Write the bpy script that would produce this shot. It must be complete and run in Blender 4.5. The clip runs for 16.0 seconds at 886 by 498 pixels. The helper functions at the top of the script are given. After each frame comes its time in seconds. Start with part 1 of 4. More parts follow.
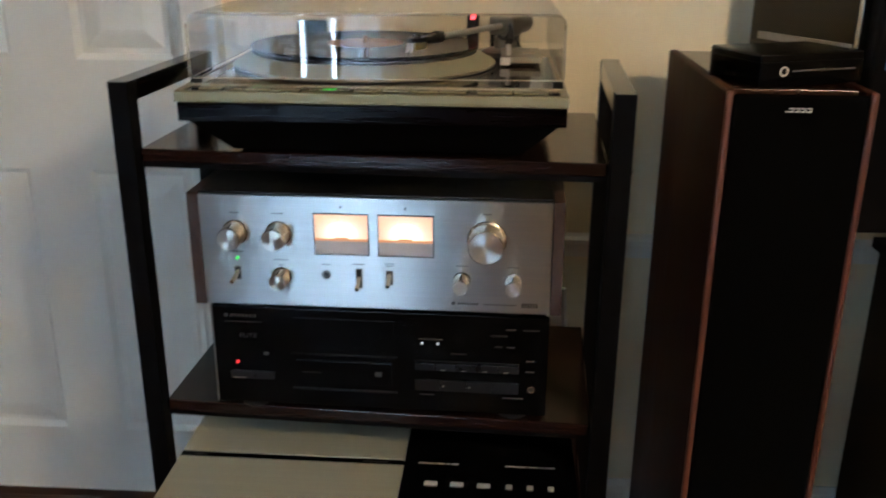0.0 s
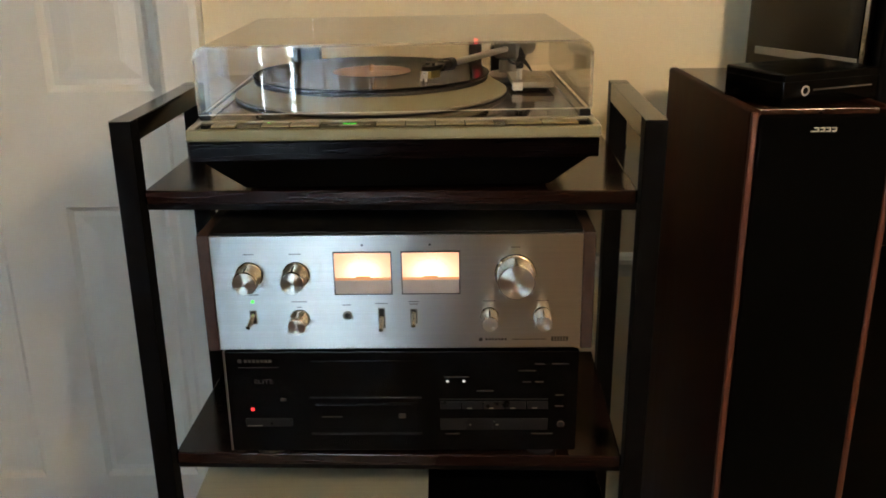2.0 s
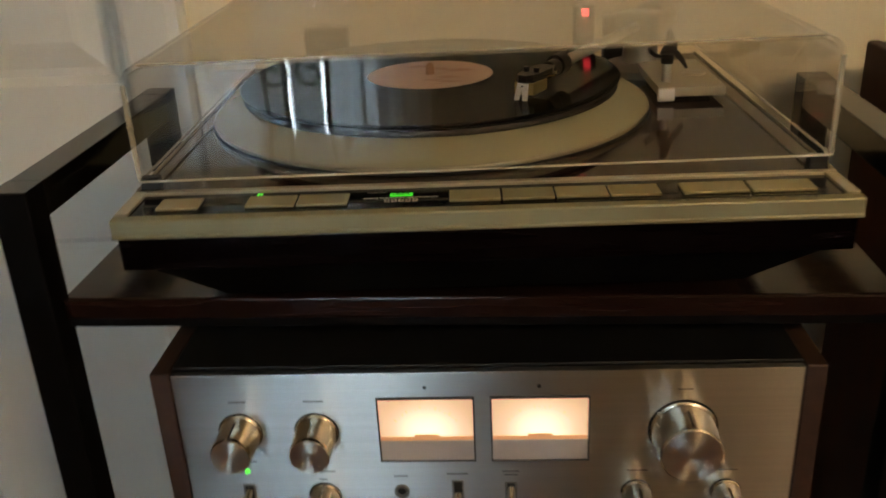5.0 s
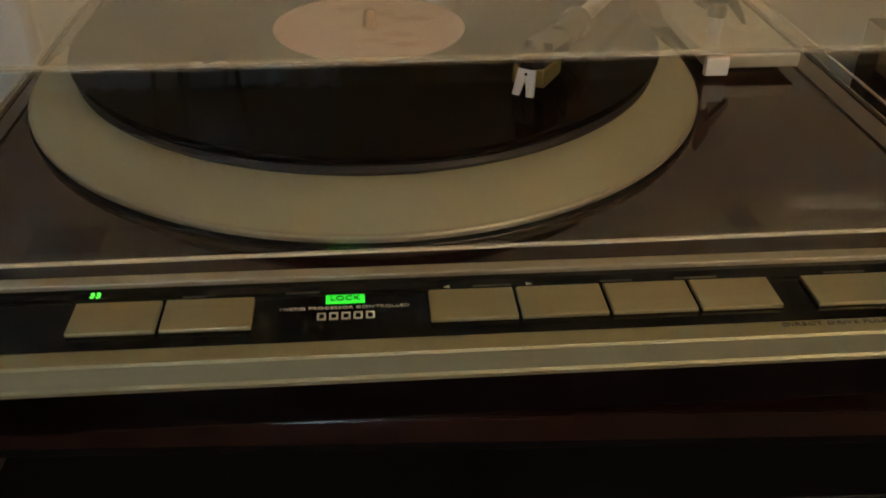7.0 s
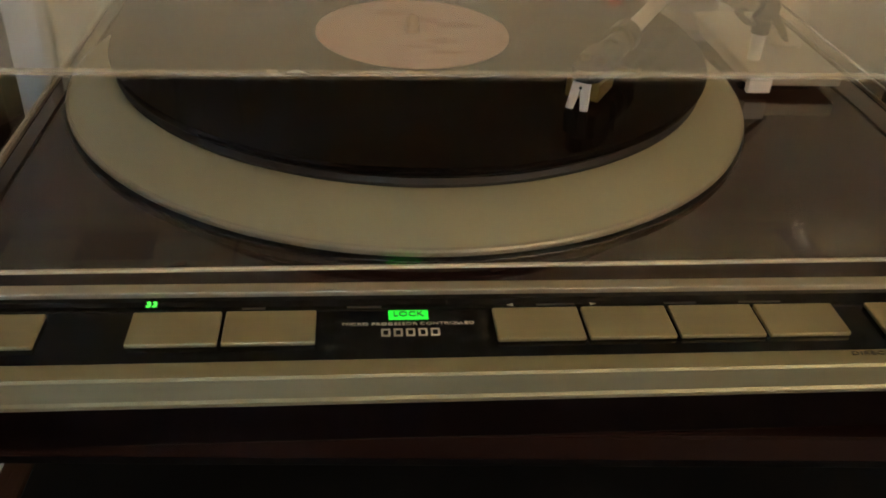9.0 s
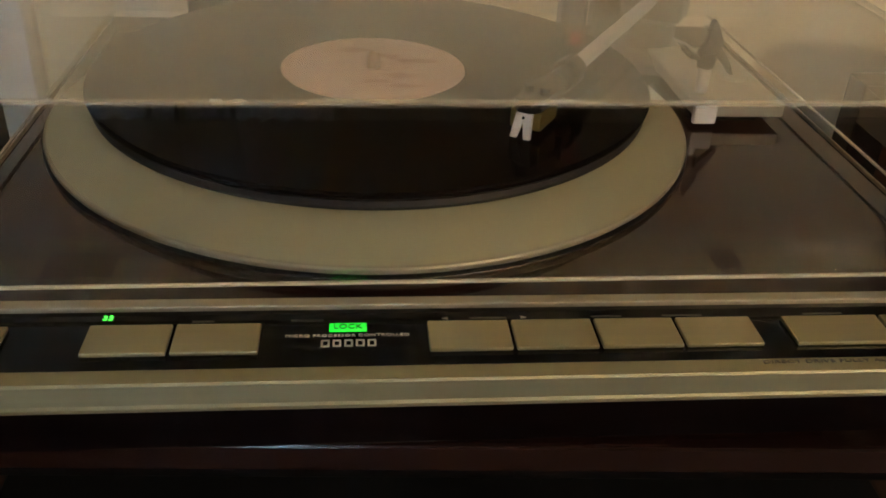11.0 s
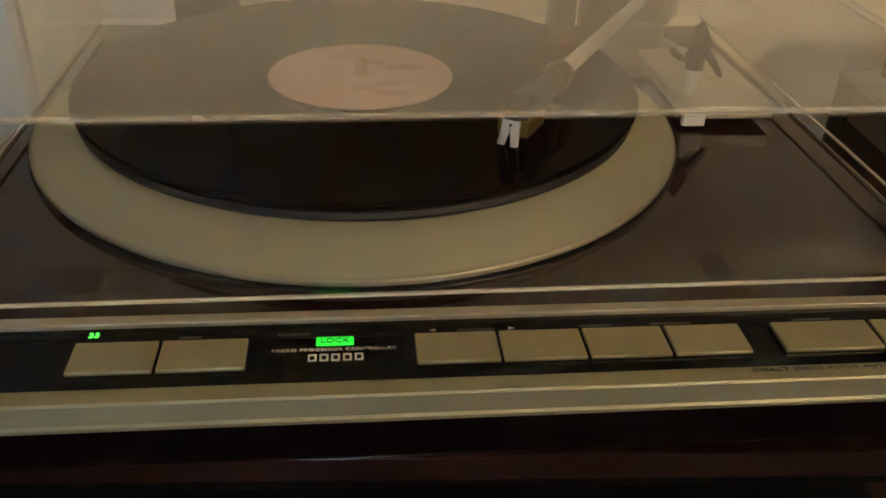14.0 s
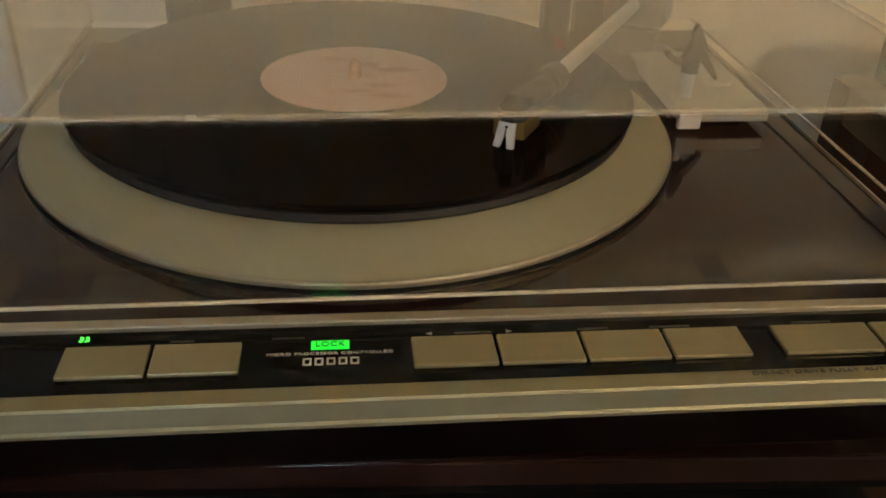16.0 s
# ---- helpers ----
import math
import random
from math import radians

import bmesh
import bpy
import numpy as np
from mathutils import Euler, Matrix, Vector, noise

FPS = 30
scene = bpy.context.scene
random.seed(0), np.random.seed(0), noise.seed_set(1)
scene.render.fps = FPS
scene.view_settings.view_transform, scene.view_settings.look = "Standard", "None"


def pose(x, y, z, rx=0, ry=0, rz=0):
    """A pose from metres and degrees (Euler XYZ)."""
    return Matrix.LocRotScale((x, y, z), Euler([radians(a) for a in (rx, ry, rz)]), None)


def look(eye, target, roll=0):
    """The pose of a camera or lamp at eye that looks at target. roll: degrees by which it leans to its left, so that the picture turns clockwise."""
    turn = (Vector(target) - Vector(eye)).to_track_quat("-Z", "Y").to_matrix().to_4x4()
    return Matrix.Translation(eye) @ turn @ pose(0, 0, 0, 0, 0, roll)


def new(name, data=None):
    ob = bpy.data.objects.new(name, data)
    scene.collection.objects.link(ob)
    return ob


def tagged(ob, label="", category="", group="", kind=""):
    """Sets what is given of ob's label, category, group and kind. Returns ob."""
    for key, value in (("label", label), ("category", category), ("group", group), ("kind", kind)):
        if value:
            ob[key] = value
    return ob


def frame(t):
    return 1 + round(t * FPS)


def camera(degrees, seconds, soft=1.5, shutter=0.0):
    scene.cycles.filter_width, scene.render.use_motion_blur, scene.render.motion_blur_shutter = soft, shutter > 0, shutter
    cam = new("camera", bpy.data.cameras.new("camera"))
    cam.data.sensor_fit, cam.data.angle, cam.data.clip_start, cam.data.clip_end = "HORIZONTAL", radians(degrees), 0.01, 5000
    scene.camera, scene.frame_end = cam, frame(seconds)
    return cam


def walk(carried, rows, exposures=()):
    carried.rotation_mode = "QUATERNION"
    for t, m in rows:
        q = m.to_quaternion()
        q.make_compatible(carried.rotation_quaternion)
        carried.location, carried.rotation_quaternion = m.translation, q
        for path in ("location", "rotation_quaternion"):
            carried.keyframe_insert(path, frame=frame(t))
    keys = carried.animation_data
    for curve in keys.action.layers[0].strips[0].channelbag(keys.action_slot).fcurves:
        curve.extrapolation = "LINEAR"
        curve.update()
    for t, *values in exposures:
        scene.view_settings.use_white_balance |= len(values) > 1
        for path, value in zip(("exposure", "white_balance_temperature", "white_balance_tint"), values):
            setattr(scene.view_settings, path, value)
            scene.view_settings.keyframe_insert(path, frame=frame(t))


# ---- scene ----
cam = camera(52.5, 16.0, soft=1.7, shutter=0.5)
PATH = [
    (0, (0.137, -0.977, 1.134), (0.031, 0.902, 0.459), 0.4),
    (0.5, (0.126, -0.977, 1.151), (0.124, 0.913, 0.497), -1.3),
    (1, (0.097, -0.969, 1.151), (0.118, 0.916, 0.48), -1.0),
    (1.5, (0.074, -0.956, 1.152), (0.088, 0.929, 0.483), -0.7),
    (2, (0.038, -0.932, 1.15), (0.062, 0.957, 0.493), -0.6),
    (2.5, (0.028, -0.891, 1.147), (0.058, 0.983, 0.449), -1.1),
    (3, (0.056, -0.801, 1.157), (0.075, 1.064, 0.434), -0.8),
    (3.5, (0.081, -0.723, 1.15), (0.013, 1.137, 0.417), 0.0),
    (4, (0.088, -0.678, 1.15), (-0.034, 1.17, 0.394), -0.4),
    (4.5, (0.054, -0.609, 1.148), (-0.046, 1.233, 0.376), -0.5),
    (5, (-0.008, -0.485, 1.148), (-0.069, 1.347, 0.347), -2.5),
    (5.2, (-0.023, -0.444, 1.147), (0.035, 1.363, 0.291), -1.3),
    (7.3, (-0.046, -0.225, 1.151), (0.135, 1.434, 0.049), 1.1),
    (7.5, (-0.053, -0.227, 1.14), (0.154, 1.456, 0.08), 0.8),
    (8, (-0.054, -0.22, 1.127), (0.155, 1.447, 0.042), 0.8),
    (8.5, (-0.064, -0.216, 1.145), (0.14, 1.435, 0.034), 2.2),
    (9, (-0.068, -0.219, 1.152), (0.133, 1.438, 0.05), 3.4),
    (9.5, (-0.06, -0.239, 1.157), (0.137, 1.457, 0.116), 3.5),
    (9.7, (-0.056, -0.247, 1.157), (0.142, 1.451, 0.118), 3.3),
    (11.8, (-0.044, -0.24, 1.159), (0.142, 1.467, 0.134), 2.8),
    (12, (-0.044, -0.239, 1.158), (0.147, 1.467, 0.131), 2.8),
    (12.5, (-0.04, -0.237, 1.159), (0.138, 1.468, 0.128), 2.3),
    (13, (-0.037, -0.233, 1.159), (0.132, 1.464, 0.116), 2.0),
    (13.5, (-0.037, -0.232, 1.158), (0.136, 1.467, 0.117), 1.9),
    (14, (-0.04, -0.24, 1.163), (0.15, 1.459, 0.125), 2.1),
    (14.5, (-0.041, -0.243, 1.162), (0.156, 1.465, 0.142), 2.0),
    (15, (-0.043, -0.243, 1.162), (0.162, 1.465, 0.142), 2.0),
    (15.5, (-0.043, -0.24, 1.16), (0.164, 1.468, 0.139), 2.3),
    (16, (-0.042, -0.237, 1.159), (0.17, 1.468, 0.136), 2.4),
]
EXPOSURES = [(0.0, -0.04, 5600, 12), (1.5, 0.02, 6300, 12), (3.5, -0.02, 6650, 12), (4.5, -0.32, 6850, 12), (5.2, -0.46, 6850, 12), (7.3, -0.32, 6100, 12), (10.0, -0.14, 5950, 12), (16.0, -0.10, 5930, 12)]
walk(cam, [(t, look(eye, target, roll)) for t, eye, target, roll in PATH], EXPOSURES)

# strengths of the lights, in watts, and of the haze outside
WINDOW_W, LAMP_W, HAZE = 114.0, 1230.0, 3.0
# the lid top's film is dust plus painted haze of the reflected wall
DUST, DUST_HAZE_TOP = (0.0, 0.0012), (0.064, 0.122)

# ---------------------------------------------------------------- world and lights
world = bpy.data.worlds.new("sky")
scene.world = world
world.use_nodes = True
wn = world.node_tree.nodes
sky = wn.new("ShaderNodeTexSky")
sky.sky_type, sky.sun_disc = "NISHITA", False
sky.sun_elevation, sky.sun_rotation = radians(14), radians(120)
world.node_tree.links.new(sky.outputs[0], wn["Background"].inputs[0])
wn["Background"].inputs[1].default_value = 0.08


def area_lamp(name, eye, target, sx, sy, watts, colour):
    data = bpy.data.lights.new(name, "AREA")
    data.shape, data.size, data.size_y = "RECTANGLE", sx, sy
    data.energy, data.color = watts, colour
    ob = new(name, data)
    ob.matrix_world = look(eye, target)
    return ob


area_lamp("window_daylight", (-0.62, -2.44, 1.13), (-0.62, 0.0, 1.13), 0.6, 1.7, WINDOW_W, (0.71, 0.89, 0.99))
LAMP_AT = (1.50, -2.10, 2.26)
globe_light = bpy.data.lights.new("ceiling_lamp_light", "POINT")
globe_light.energy, globe_light.color, globe_light.shadow_soft_size = LAMP_W, (1.0, 0.735, 0.43), 0.10
new("ceiling_lamp_light", globe_light).location = LAMP_AT


# ---------------------------------------------------------------- materials
def mat(name, colour, rough=0.5, metal=0.0, colour2=None, scale=20.0, stretch=(1, 1, 1), bump=0.0, bump_scale=300.0,
        rough_var=0.0, coat=0.0, emit=None, emit_strength=0.0, spec=0.5, detail=6.0, aniso=0.0, dust=0.0):
    """A surface with grain at one scale, blotches at a second, and fine relief."""
    m = bpy.data.materials.new(name)
    m.use_nodes = True
    nt = m.node_tree
    b = nt.nodes["Principled BSDF"]
    b.inputs["Roughness"].default_value = rough
    b.inputs["Metallic"].default_value = metal
    b.inputs["Coat Weight"].default_value = coat
    b.inputs["Coat Roughness"].default_value = 0.08
    b.inputs["Specular IOR Level"].default_value = spec
    b.inputs["Anisotropic"].default_value = aniso
    c1 = (*colour, 1)
    c2 = (*(colour2 or [min(1, c * 1.12) for c in colour]), 1)
    tc = nt.nodes.new("ShaderNodeTexCoord")
    mp = nt.nodes.new("ShaderNodeMapping")
    mp.inputs["Scale"].default_value = stretch
    nt.links.new(tc.outputs["Object"], mp.inputs[0])
    n1 = nt.nodes.new("ShaderNodeTexNoise")
    n1.inputs["Scale"].default_value, n1.inputs["Detail"].default_value = scale, detail
    nt.links.new(mp.outputs[0], n1.inputs["Vector"])
    n2 = nt.nodes.new("ShaderNodeTexNoise")
    n2.inputs["Scale"].default_value, n2.inputs["Detail"].default_value = scale * 0.17, 3.0
    nt.links.new(mp.outputs[0], n2.inputs["Vector"])
    add = nt.nodes.new("ShaderNodeMath")
    add.operation = "MULTIPLY_ADD"
    add.inputs[1].default_value, add.inputs[2].default_value = 0.6, 0.0
    nt.links.new(n1.outputs["Fac"], add.inputs[0])
    add2 = nt.nodes.new("ShaderNodeMath")
    add2.operation = "MULTIPLY_ADD"
    add2.inputs[1].default_value = 0.4
    nt.links.new(n2.outputs["Fac"], add2.inputs[0])
    nt.links.new(add.outputs[0], add2.inputs[2])
    ramp = nt.nodes.new("ShaderNodeValToRGB")
    ramp.color_ramp.elements[0].position, ramp.color_ramp.elements[1].position = 0.35, 0.65
    ramp.color_ramp.elements[0].color, ramp.color_ramp.elements[1].color = c1, c2
    nt.links.new(add2.outputs[0], ramp.inputs[0])
    nt.links.new(ramp.outputs[0], b.inputs["Base Color"])
    if rough_var:
        mr = nt.nodes.new("ShaderNodeMapRange")
        mr.inputs["To Min"].default_value, mr.inputs["To Max"].default_value = max(0.02, rough - rough_var), min(1, rough + rough_var)
        mr.inputs["From Min"].default_value, mr.inputs["From Max"].default_value = 0.3, 0.7
        nt.links.new(add2.outputs[0], mr.inputs[0])
        nt.links.new(mr.outputs[0], b.inputs["Roughness"])
    if bump:
        n3 = nt.nodes.new("ShaderNodeTexNoise")
        n3.inputs["Scale"].default_value, n3.inputs["Detail"].default_value = bump_scale, 4.0
        nt.links.new(mp.outputs[0], n3.inputs["Vector"])
        bp = nt.nodes.new("ShaderNodeBump")
        bp.inputs["Strength"].default_value, bp.inputs["Distance"].default_value = bump, 0.001
        nt.links.new(n3.outputs["Fac"], bp.inputs["Height"])
        nt.links.new(bp.outputs[0], b.inputs["Normal"])
    if emit:
        b.inputs["Emission Color"].default_value = (*emit, 1)
        b.inputs["Emission Strength"].default_value = emit_strength
    return m


WALL = mat("cream_wall_paint", (0.79, 0.70, 0.49), 0.75, colour2=(0.83, 0.74, 0.53), scale=6, bump=0.25, bump_scale=260)
# unseen walls, darkened to cut bounced light and reflections in the lid
ROOM = mat("dimmed_room_wall", (0.25, 0.21, 0.155), 0.8, scale=5, bump=0.2, bump_scale=200)
DOORW = mat("white_door_paint", (0.74, 0.73, 0.66), 0.45, colour2=(0.79, 0.78, 0.71), scale=9, bump=0.15, bump_scale=180)
CEIL = mat("ceiling_paint", (0.72, 0.68, 0.60), 0.9, scale=8, bump=0.3, bump_scale=150)
FLOOR = mat("red_oak_floor", (0.042, 0.018, 0.010), 0.48, colour2=(0.070, 0.031, 0.017), scale=14, stretch=(1, 9, 1), bump=0.2, bump_scale=90, rough_var=0.08, spec=0.25)
BLACKM = mat("black_powder_coat", (0.0022, 0.0020, 0.0020), 0.42, colour2=(0.0036, 0.0033, 0.0033), scale=60, bump=0.25, bump_scale=900, rough_var=0.06, spec=0.06)
SHELF = mat("walnut_veneer", (0.007, 0.0032, 0.0026), 0.14, colour2=(0.016, 0.0068, 0.0052), scale=26, stretch=(0.35, 6, 6), bump=0.04, bump_scale=160, rough_var=0.05, spec=0.27)
PLINTH = mat("rosewood_veneer", (0.0016, 0.0009, 0.0011), 0.17, colour2=(0.0036, 0.0020, 0.0021), scale=24, stretch=(0.3, 6, 6), rough_var=0.07, coat=0.0, spec=0.06)
DECK = mat("glossy_brown_deck", (0.011, 0.0054, 0.0054), 0.06, colour2=(0.028, 0.0148, 0.0125), scale=34, stretch=(0.8, 1.6, 1), rough_var=0.03, spec=0.27)
SILVER = mat("champagne_aluminium", (0.36, 0.32, 0.235), 0.46, 0.75, colour2=(0.42, 0.375, 0.28), scale=70, stretch=(0.05, 6, 6), rough_var=0.06)
PLATTER = mat("matt_champagne_platter", (0.375, 0.355, 0.222), 0.5, 0.35, colour2=(0.42, 0.395, 0.25), scale=16, rough_var=0.05)
RIM = mat("satin_platter_rim", (0.34, 0.31, 0.22), 0.5, 0.5, scale=40)
BUTTON = mat("champagne_button", (0.275, 0.238, 0.130), 0.36, 0.65, colour2=(0.32, 0.28, 0.157), scale=60, stretch=(0.1, 4, 4), rough_var=0.05)
PANEL = mat("black_glass_panel", (0.0014, 0.0014, 0.0018), 0.07, colour2=(0.0022, 0.0022, 0.0026), scale=50, rough_var=0.02, spec=0.12)
RAILM = mat("satin_black_paint", (0.003, 0.0027, 0.0025), 0.10, colour2=(0.006, 0.0056, 0.0052), scale=60, rough_var=0.03, spec=0.6)
BASEM = mat("matt_black_base", (0.0018, 0.0016, 0.0016), 0.7, colour2=(0.0026, 0.0024, 0.0024), scale=60, spec=0.06)
# cherry lightened to paint the highlight on the speaker's rounded front edges
SPKGLEAM = mat("cherry_edge_gleam", (0.085, 0.026, 0.015), 0.36, colour2=(0.125, 0.041, 0.023), scale=30, stretch=(6, 6, 0.4), rough_var=0.05)
BLACKP = mat("black_plastic", (0.005, 0.005, 0.0055), 0.38, colour2=(0.008, 0.008, 0.0085), scale=80, rough_var=0.06, spec=0.3)
RUBBER = mat("black_rubber_mat", (0.008, 0.008, 0.008), 0.6, scale=120)
LABEL = mat("pink_paper_label", (0.58, 0.39, 0.31), 0.7, colour2=(0.66, 0.47, 0.38), scale=70, bump=0.1)
LABELINK = mat("label_print", (0.44, 0.25, 0.19), 0.7, colour2=(0.55, 0.35, 0.27), scale=120)
CHROME = mat("chrome", (0.80, 0.79, 0.76), 0.10, 1.0, scale=90, rough_var=0.03)
GREYM = mat("grey_cast_metal", (0.20, 0.19, 0.17), 0.35, 0.7, colour2=(0.26, 0.24, 0.21), scale=90, rough_var=0.06)
WHITEP = mat("white_plastic", (0.72, 0.69, 0.62), 0.35, colour2=(0.76, 0.73, 0.66), scale=60)
KNOB = mat("turned_aluminium_knob", (0.66, 0.60, 0.48), 0.24, 1.0, scale=80, stretch=(1, 1, 8), rough_var=0.05)
WALNUT = mat("walnut_case", (0.026, 0.013, 0.009), 0.42, colour2=(0.050, 0.025, 0.016), scale=22, stretch=(5, 0.5, 5), bump=0.2, bump_scale=150, rough_var=0.07)
CDFACE = mat("gloss_black_fascia", (0.0014, 0.0014, 0.0014), 0.22, colour2=(0.0022, 0.0022, 0.0022), scale=40, rough_var=0.05, spec=0.1)
CDGREY = mat("dark_grey_key", (0.006, 0.006, 0.0063), 0.3, scale=60, rough_var=0.05)
PRINT = mat("pale_print", (0.45, 0.42, 0.36), 0.5, scale=100)
PRINTDIM = mat("dim_print", (0.034, 0.032, 0.030), 0.5, scale=100)
DARKPRINT = mat("dark_print", (0.05, 0.045, 0.04), 0.5, scale=100)
FAINT = mat("faint_ink", (0.16, 0.15, 0.14), 0.5, scale=100)
SPKWOOD = mat("cherry_speaker_veneer", (0.022, 0.0064, 0.0040), 0.5, colour2=(0.044, 0.0135, 0.0078), scale=18, stretch=(6, 6, 0.4), bump=0.2, bump_scale=140, rough_var=0.06, spec=0.06)
STANDM = mat("dark_stand_wood", (0.0045, 0.0022, 0.0018), 0.5, colour2=(0.0080, 0.0038, 0.0030), scale=20, stretch=(0.4, 6, 6), bump=0.1, bump_scale=140, spec=0.08)
SPKTOP = mat("polished_cherry_top", (0.018, 0.007, 0.004), 0.18, colour2=(0.034, 0.013, 0.007), scale=18, stretch=(6, 0.4, 6), rough_var=0.05, spec=0.4)
GRILLE = mat("black_grille_cloth", (0.0014, 0.0014, 0.0014), 0.95, colour2=(0.0022, 0.0022, 0.0022), scale=500, bump=0.6, bump_scale=1500, spec=0.02)
TVM = mat("glossy_black_screen", (0.004, 0.004, 0.005), 0.05, scale=20)
CONSOLE = mat("brushed_champagne_console", (0.42, 0.42, 0.33), 0.4, 0.25, colour2=(0.47, 0.47, 0.37), scale=60, stretch=(0.06, 5, 5), rough_var=0.05)
KEYG = mat("grey_key", (0.34, 0.33, 0.30), 0.5, scale=60)
COPPER = mat("worn_brass_spindle", (0.42, 0.25, 0.15), 0.42, 1.0, scale=90, rough_var=0.05)
PLATE = mat("satin_champagne_plate", (0.38, 0.345, 0.25), 0.4, 0.15, colour2=(0.43, 0.39, 0.29), scale=60, rough_var=0.05)
ARMTUBE = mat("satin_silver_arm", (0.62, 0.60, 0.55), 0.32, 0.75, scale=90, rough_var=0.05)
GOLD = mat("gold_cartridge_body", (0.36, 0.27, 0.085), 0.32, 0.8, colour2=(0.42, 0.32, 0.11), scale=60, rough_var=0.05)
LEDG = mat("green_led", (0.05, 0.4, 0.05), 0.4, emit=(0.10, 1.0, 0.06), emit_strength=2.2)
LCDG = mat("green_display", (0.03, 0.3, 0.03), 0.4, emit=(0.03, 0.95, 0.03), emit_strength=1.0)
LCDTXT = mat("display_segments", (0.01, 0.12, 0.02), 0.5)
LEDDIM = mat("dim_red_led", (0.4, 0.02, 0.02), 0.4, emit=(1.0, 0.04, 0.04), emit_strength=1.5)
LEDR = mat("red_led", (0.5, 0.02, 0.02), 0.4, emit=(1.0, 0.05, 0.06), emit_strength=9.0)


def sheer(name, colour):
    """Thin cloth that lets half of the daylight through."""
    m = bpy.data.materials.new(name)
    m.use_nodes = True
    nt = m.node_tree
    nt.nodes.clear()
    out = nt.nodes.new("ShaderNodeOutputMaterial")
    df = nt.nodes.new("ShaderNodeBsdfDiffuse")
    tl = nt.nodes.new("ShaderNodeBsdfTranslucent")
    wv = nt.nodes.new("ShaderNodeTexNoise")
    wv.inputs["Scale"].default_value = 400
    tc = nt.nodes.new("ShaderNodeTexCoord")
    nt.links.new(tc.outputs["Object"], wv.inputs["Vector"])
    rp = nt.nodes.new("ShaderNodeValToRGB")
    rp.color_ramp.elements[0].color = (*[c * 0.85 for c in colour], 1)
    rp.color_ramp.elements[1].color = (*colour, 1)
    nt.links.new(wv.outputs["Fac"], rp.inputs[0])
    mx = nt.nodes.new("ShaderNodeMixShader")
    mx.inputs[0].default_value = 0.72
    nt.links.new(rp.outputs[0], df.inputs[0])
    nt.links.new(rp.outputs[0], tl.inputs[0])
    nt.links.new(df.outputs[0], mx.inputs[1])
    nt.links.new(tl.outputs[0], mx.inputs[2])
    nt.links.new(mx.outputs[0], out.inputs[0])
    return m


CURTAIN = sheer("sheer_curtain", (0.66, 0.70, 0.73))
IRON = mat("dark_iron", (0.02, 0.018, 0.016), 0.4, scale=40)


def vinyl():
    m = mat("vinyl", (0.0022, 0.0022, 0.0024), 0.2, colour2=(0.0030, 0.0030, 0.0032), spec=0.008)
    nt = m.node_tree
    b = nt.nodes["Principled BSDF"]
    tc = nt.nodes.new("ShaderNodeTexCoord")
    ln = nt.nodes.new("ShaderNodeVectorMath")
    ln.operation = "LENGTH"
    nt.links.new(tc.outputs["Object"], ln.inputs[0])
    ns = nt.nodes.new("ShaderNodeTexNoise")
    ns.noise_dimensions = "1D"
    ns.inputs["Scale"].default_value, ns.inputs["Detail"].default_value = 260, 3
    nt.links.new(ln.outputs["Value"], ns.inputs["W"])
    mr = nt.nodes.new("ShaderNodeMapRange")
    mr.inputs["To Min"].default_value, mr.inputs["To Max"].default_value = 0.05, 0.13
    nt.links.new(ns.outputs["Fac"], mr.inputs[0])
    nt.links.new(mr.outputs[0], b.inputs["Roughness"])
    b.inputs["Specular Tint"].default_value = (0.28, 0.28, 0.29, 1)
    return m


VINYL = vinyl()


def brushed(name, colour, spin=False):
    """Metal brushed along x, or turned round its own axis (local z)."""
    m = mat(name, colour, 0.30, 1.0, scale=90, stretch=(0.04, 8, 8))
    nt = m.node_tree
    b = nt.nodes["Principled BSDF"]
    tan = nt.nodes.new("ShaderNodeTangent")
    tan.direction_type, tan.axis = "RADIAL", "Z"
    b.inputs["Anisotropic"].default_value = 0.95 if spin else 1.0
    if spin:
        nt.links.new(tan.outputs[0], b.inputs["Tangent"])
        b.inputs["Anisotropic Rotation"].default_value = 0.25
        b.inputs["Roughness"].default_value = 0.3
    else:
        cx = nt.nodes.new("ShaderNodeCombineXYZ")
        cx.inputs[2].default_value = 1.0
        b.inputs["Roughness"].default_value = 0.34
        nt.links.new(cx.outputs[0], b.inputs["Tangent"])
    return m


FACE = brushed("brushed_silver_fascia", (0.56, 0.54, 0.51))
TRIM = mat("satin_champagne_trim", (0.25, 0.228, 0.132), 0.54, 0.7, colour2=(0.285, 0.26, 0.152), scale=70, stretch=(0.05, 6, 6), rough_var=0.06)
KNOBCAP = brushed("spun_knob_cap", (0.74, 0.70, 0.62), True)


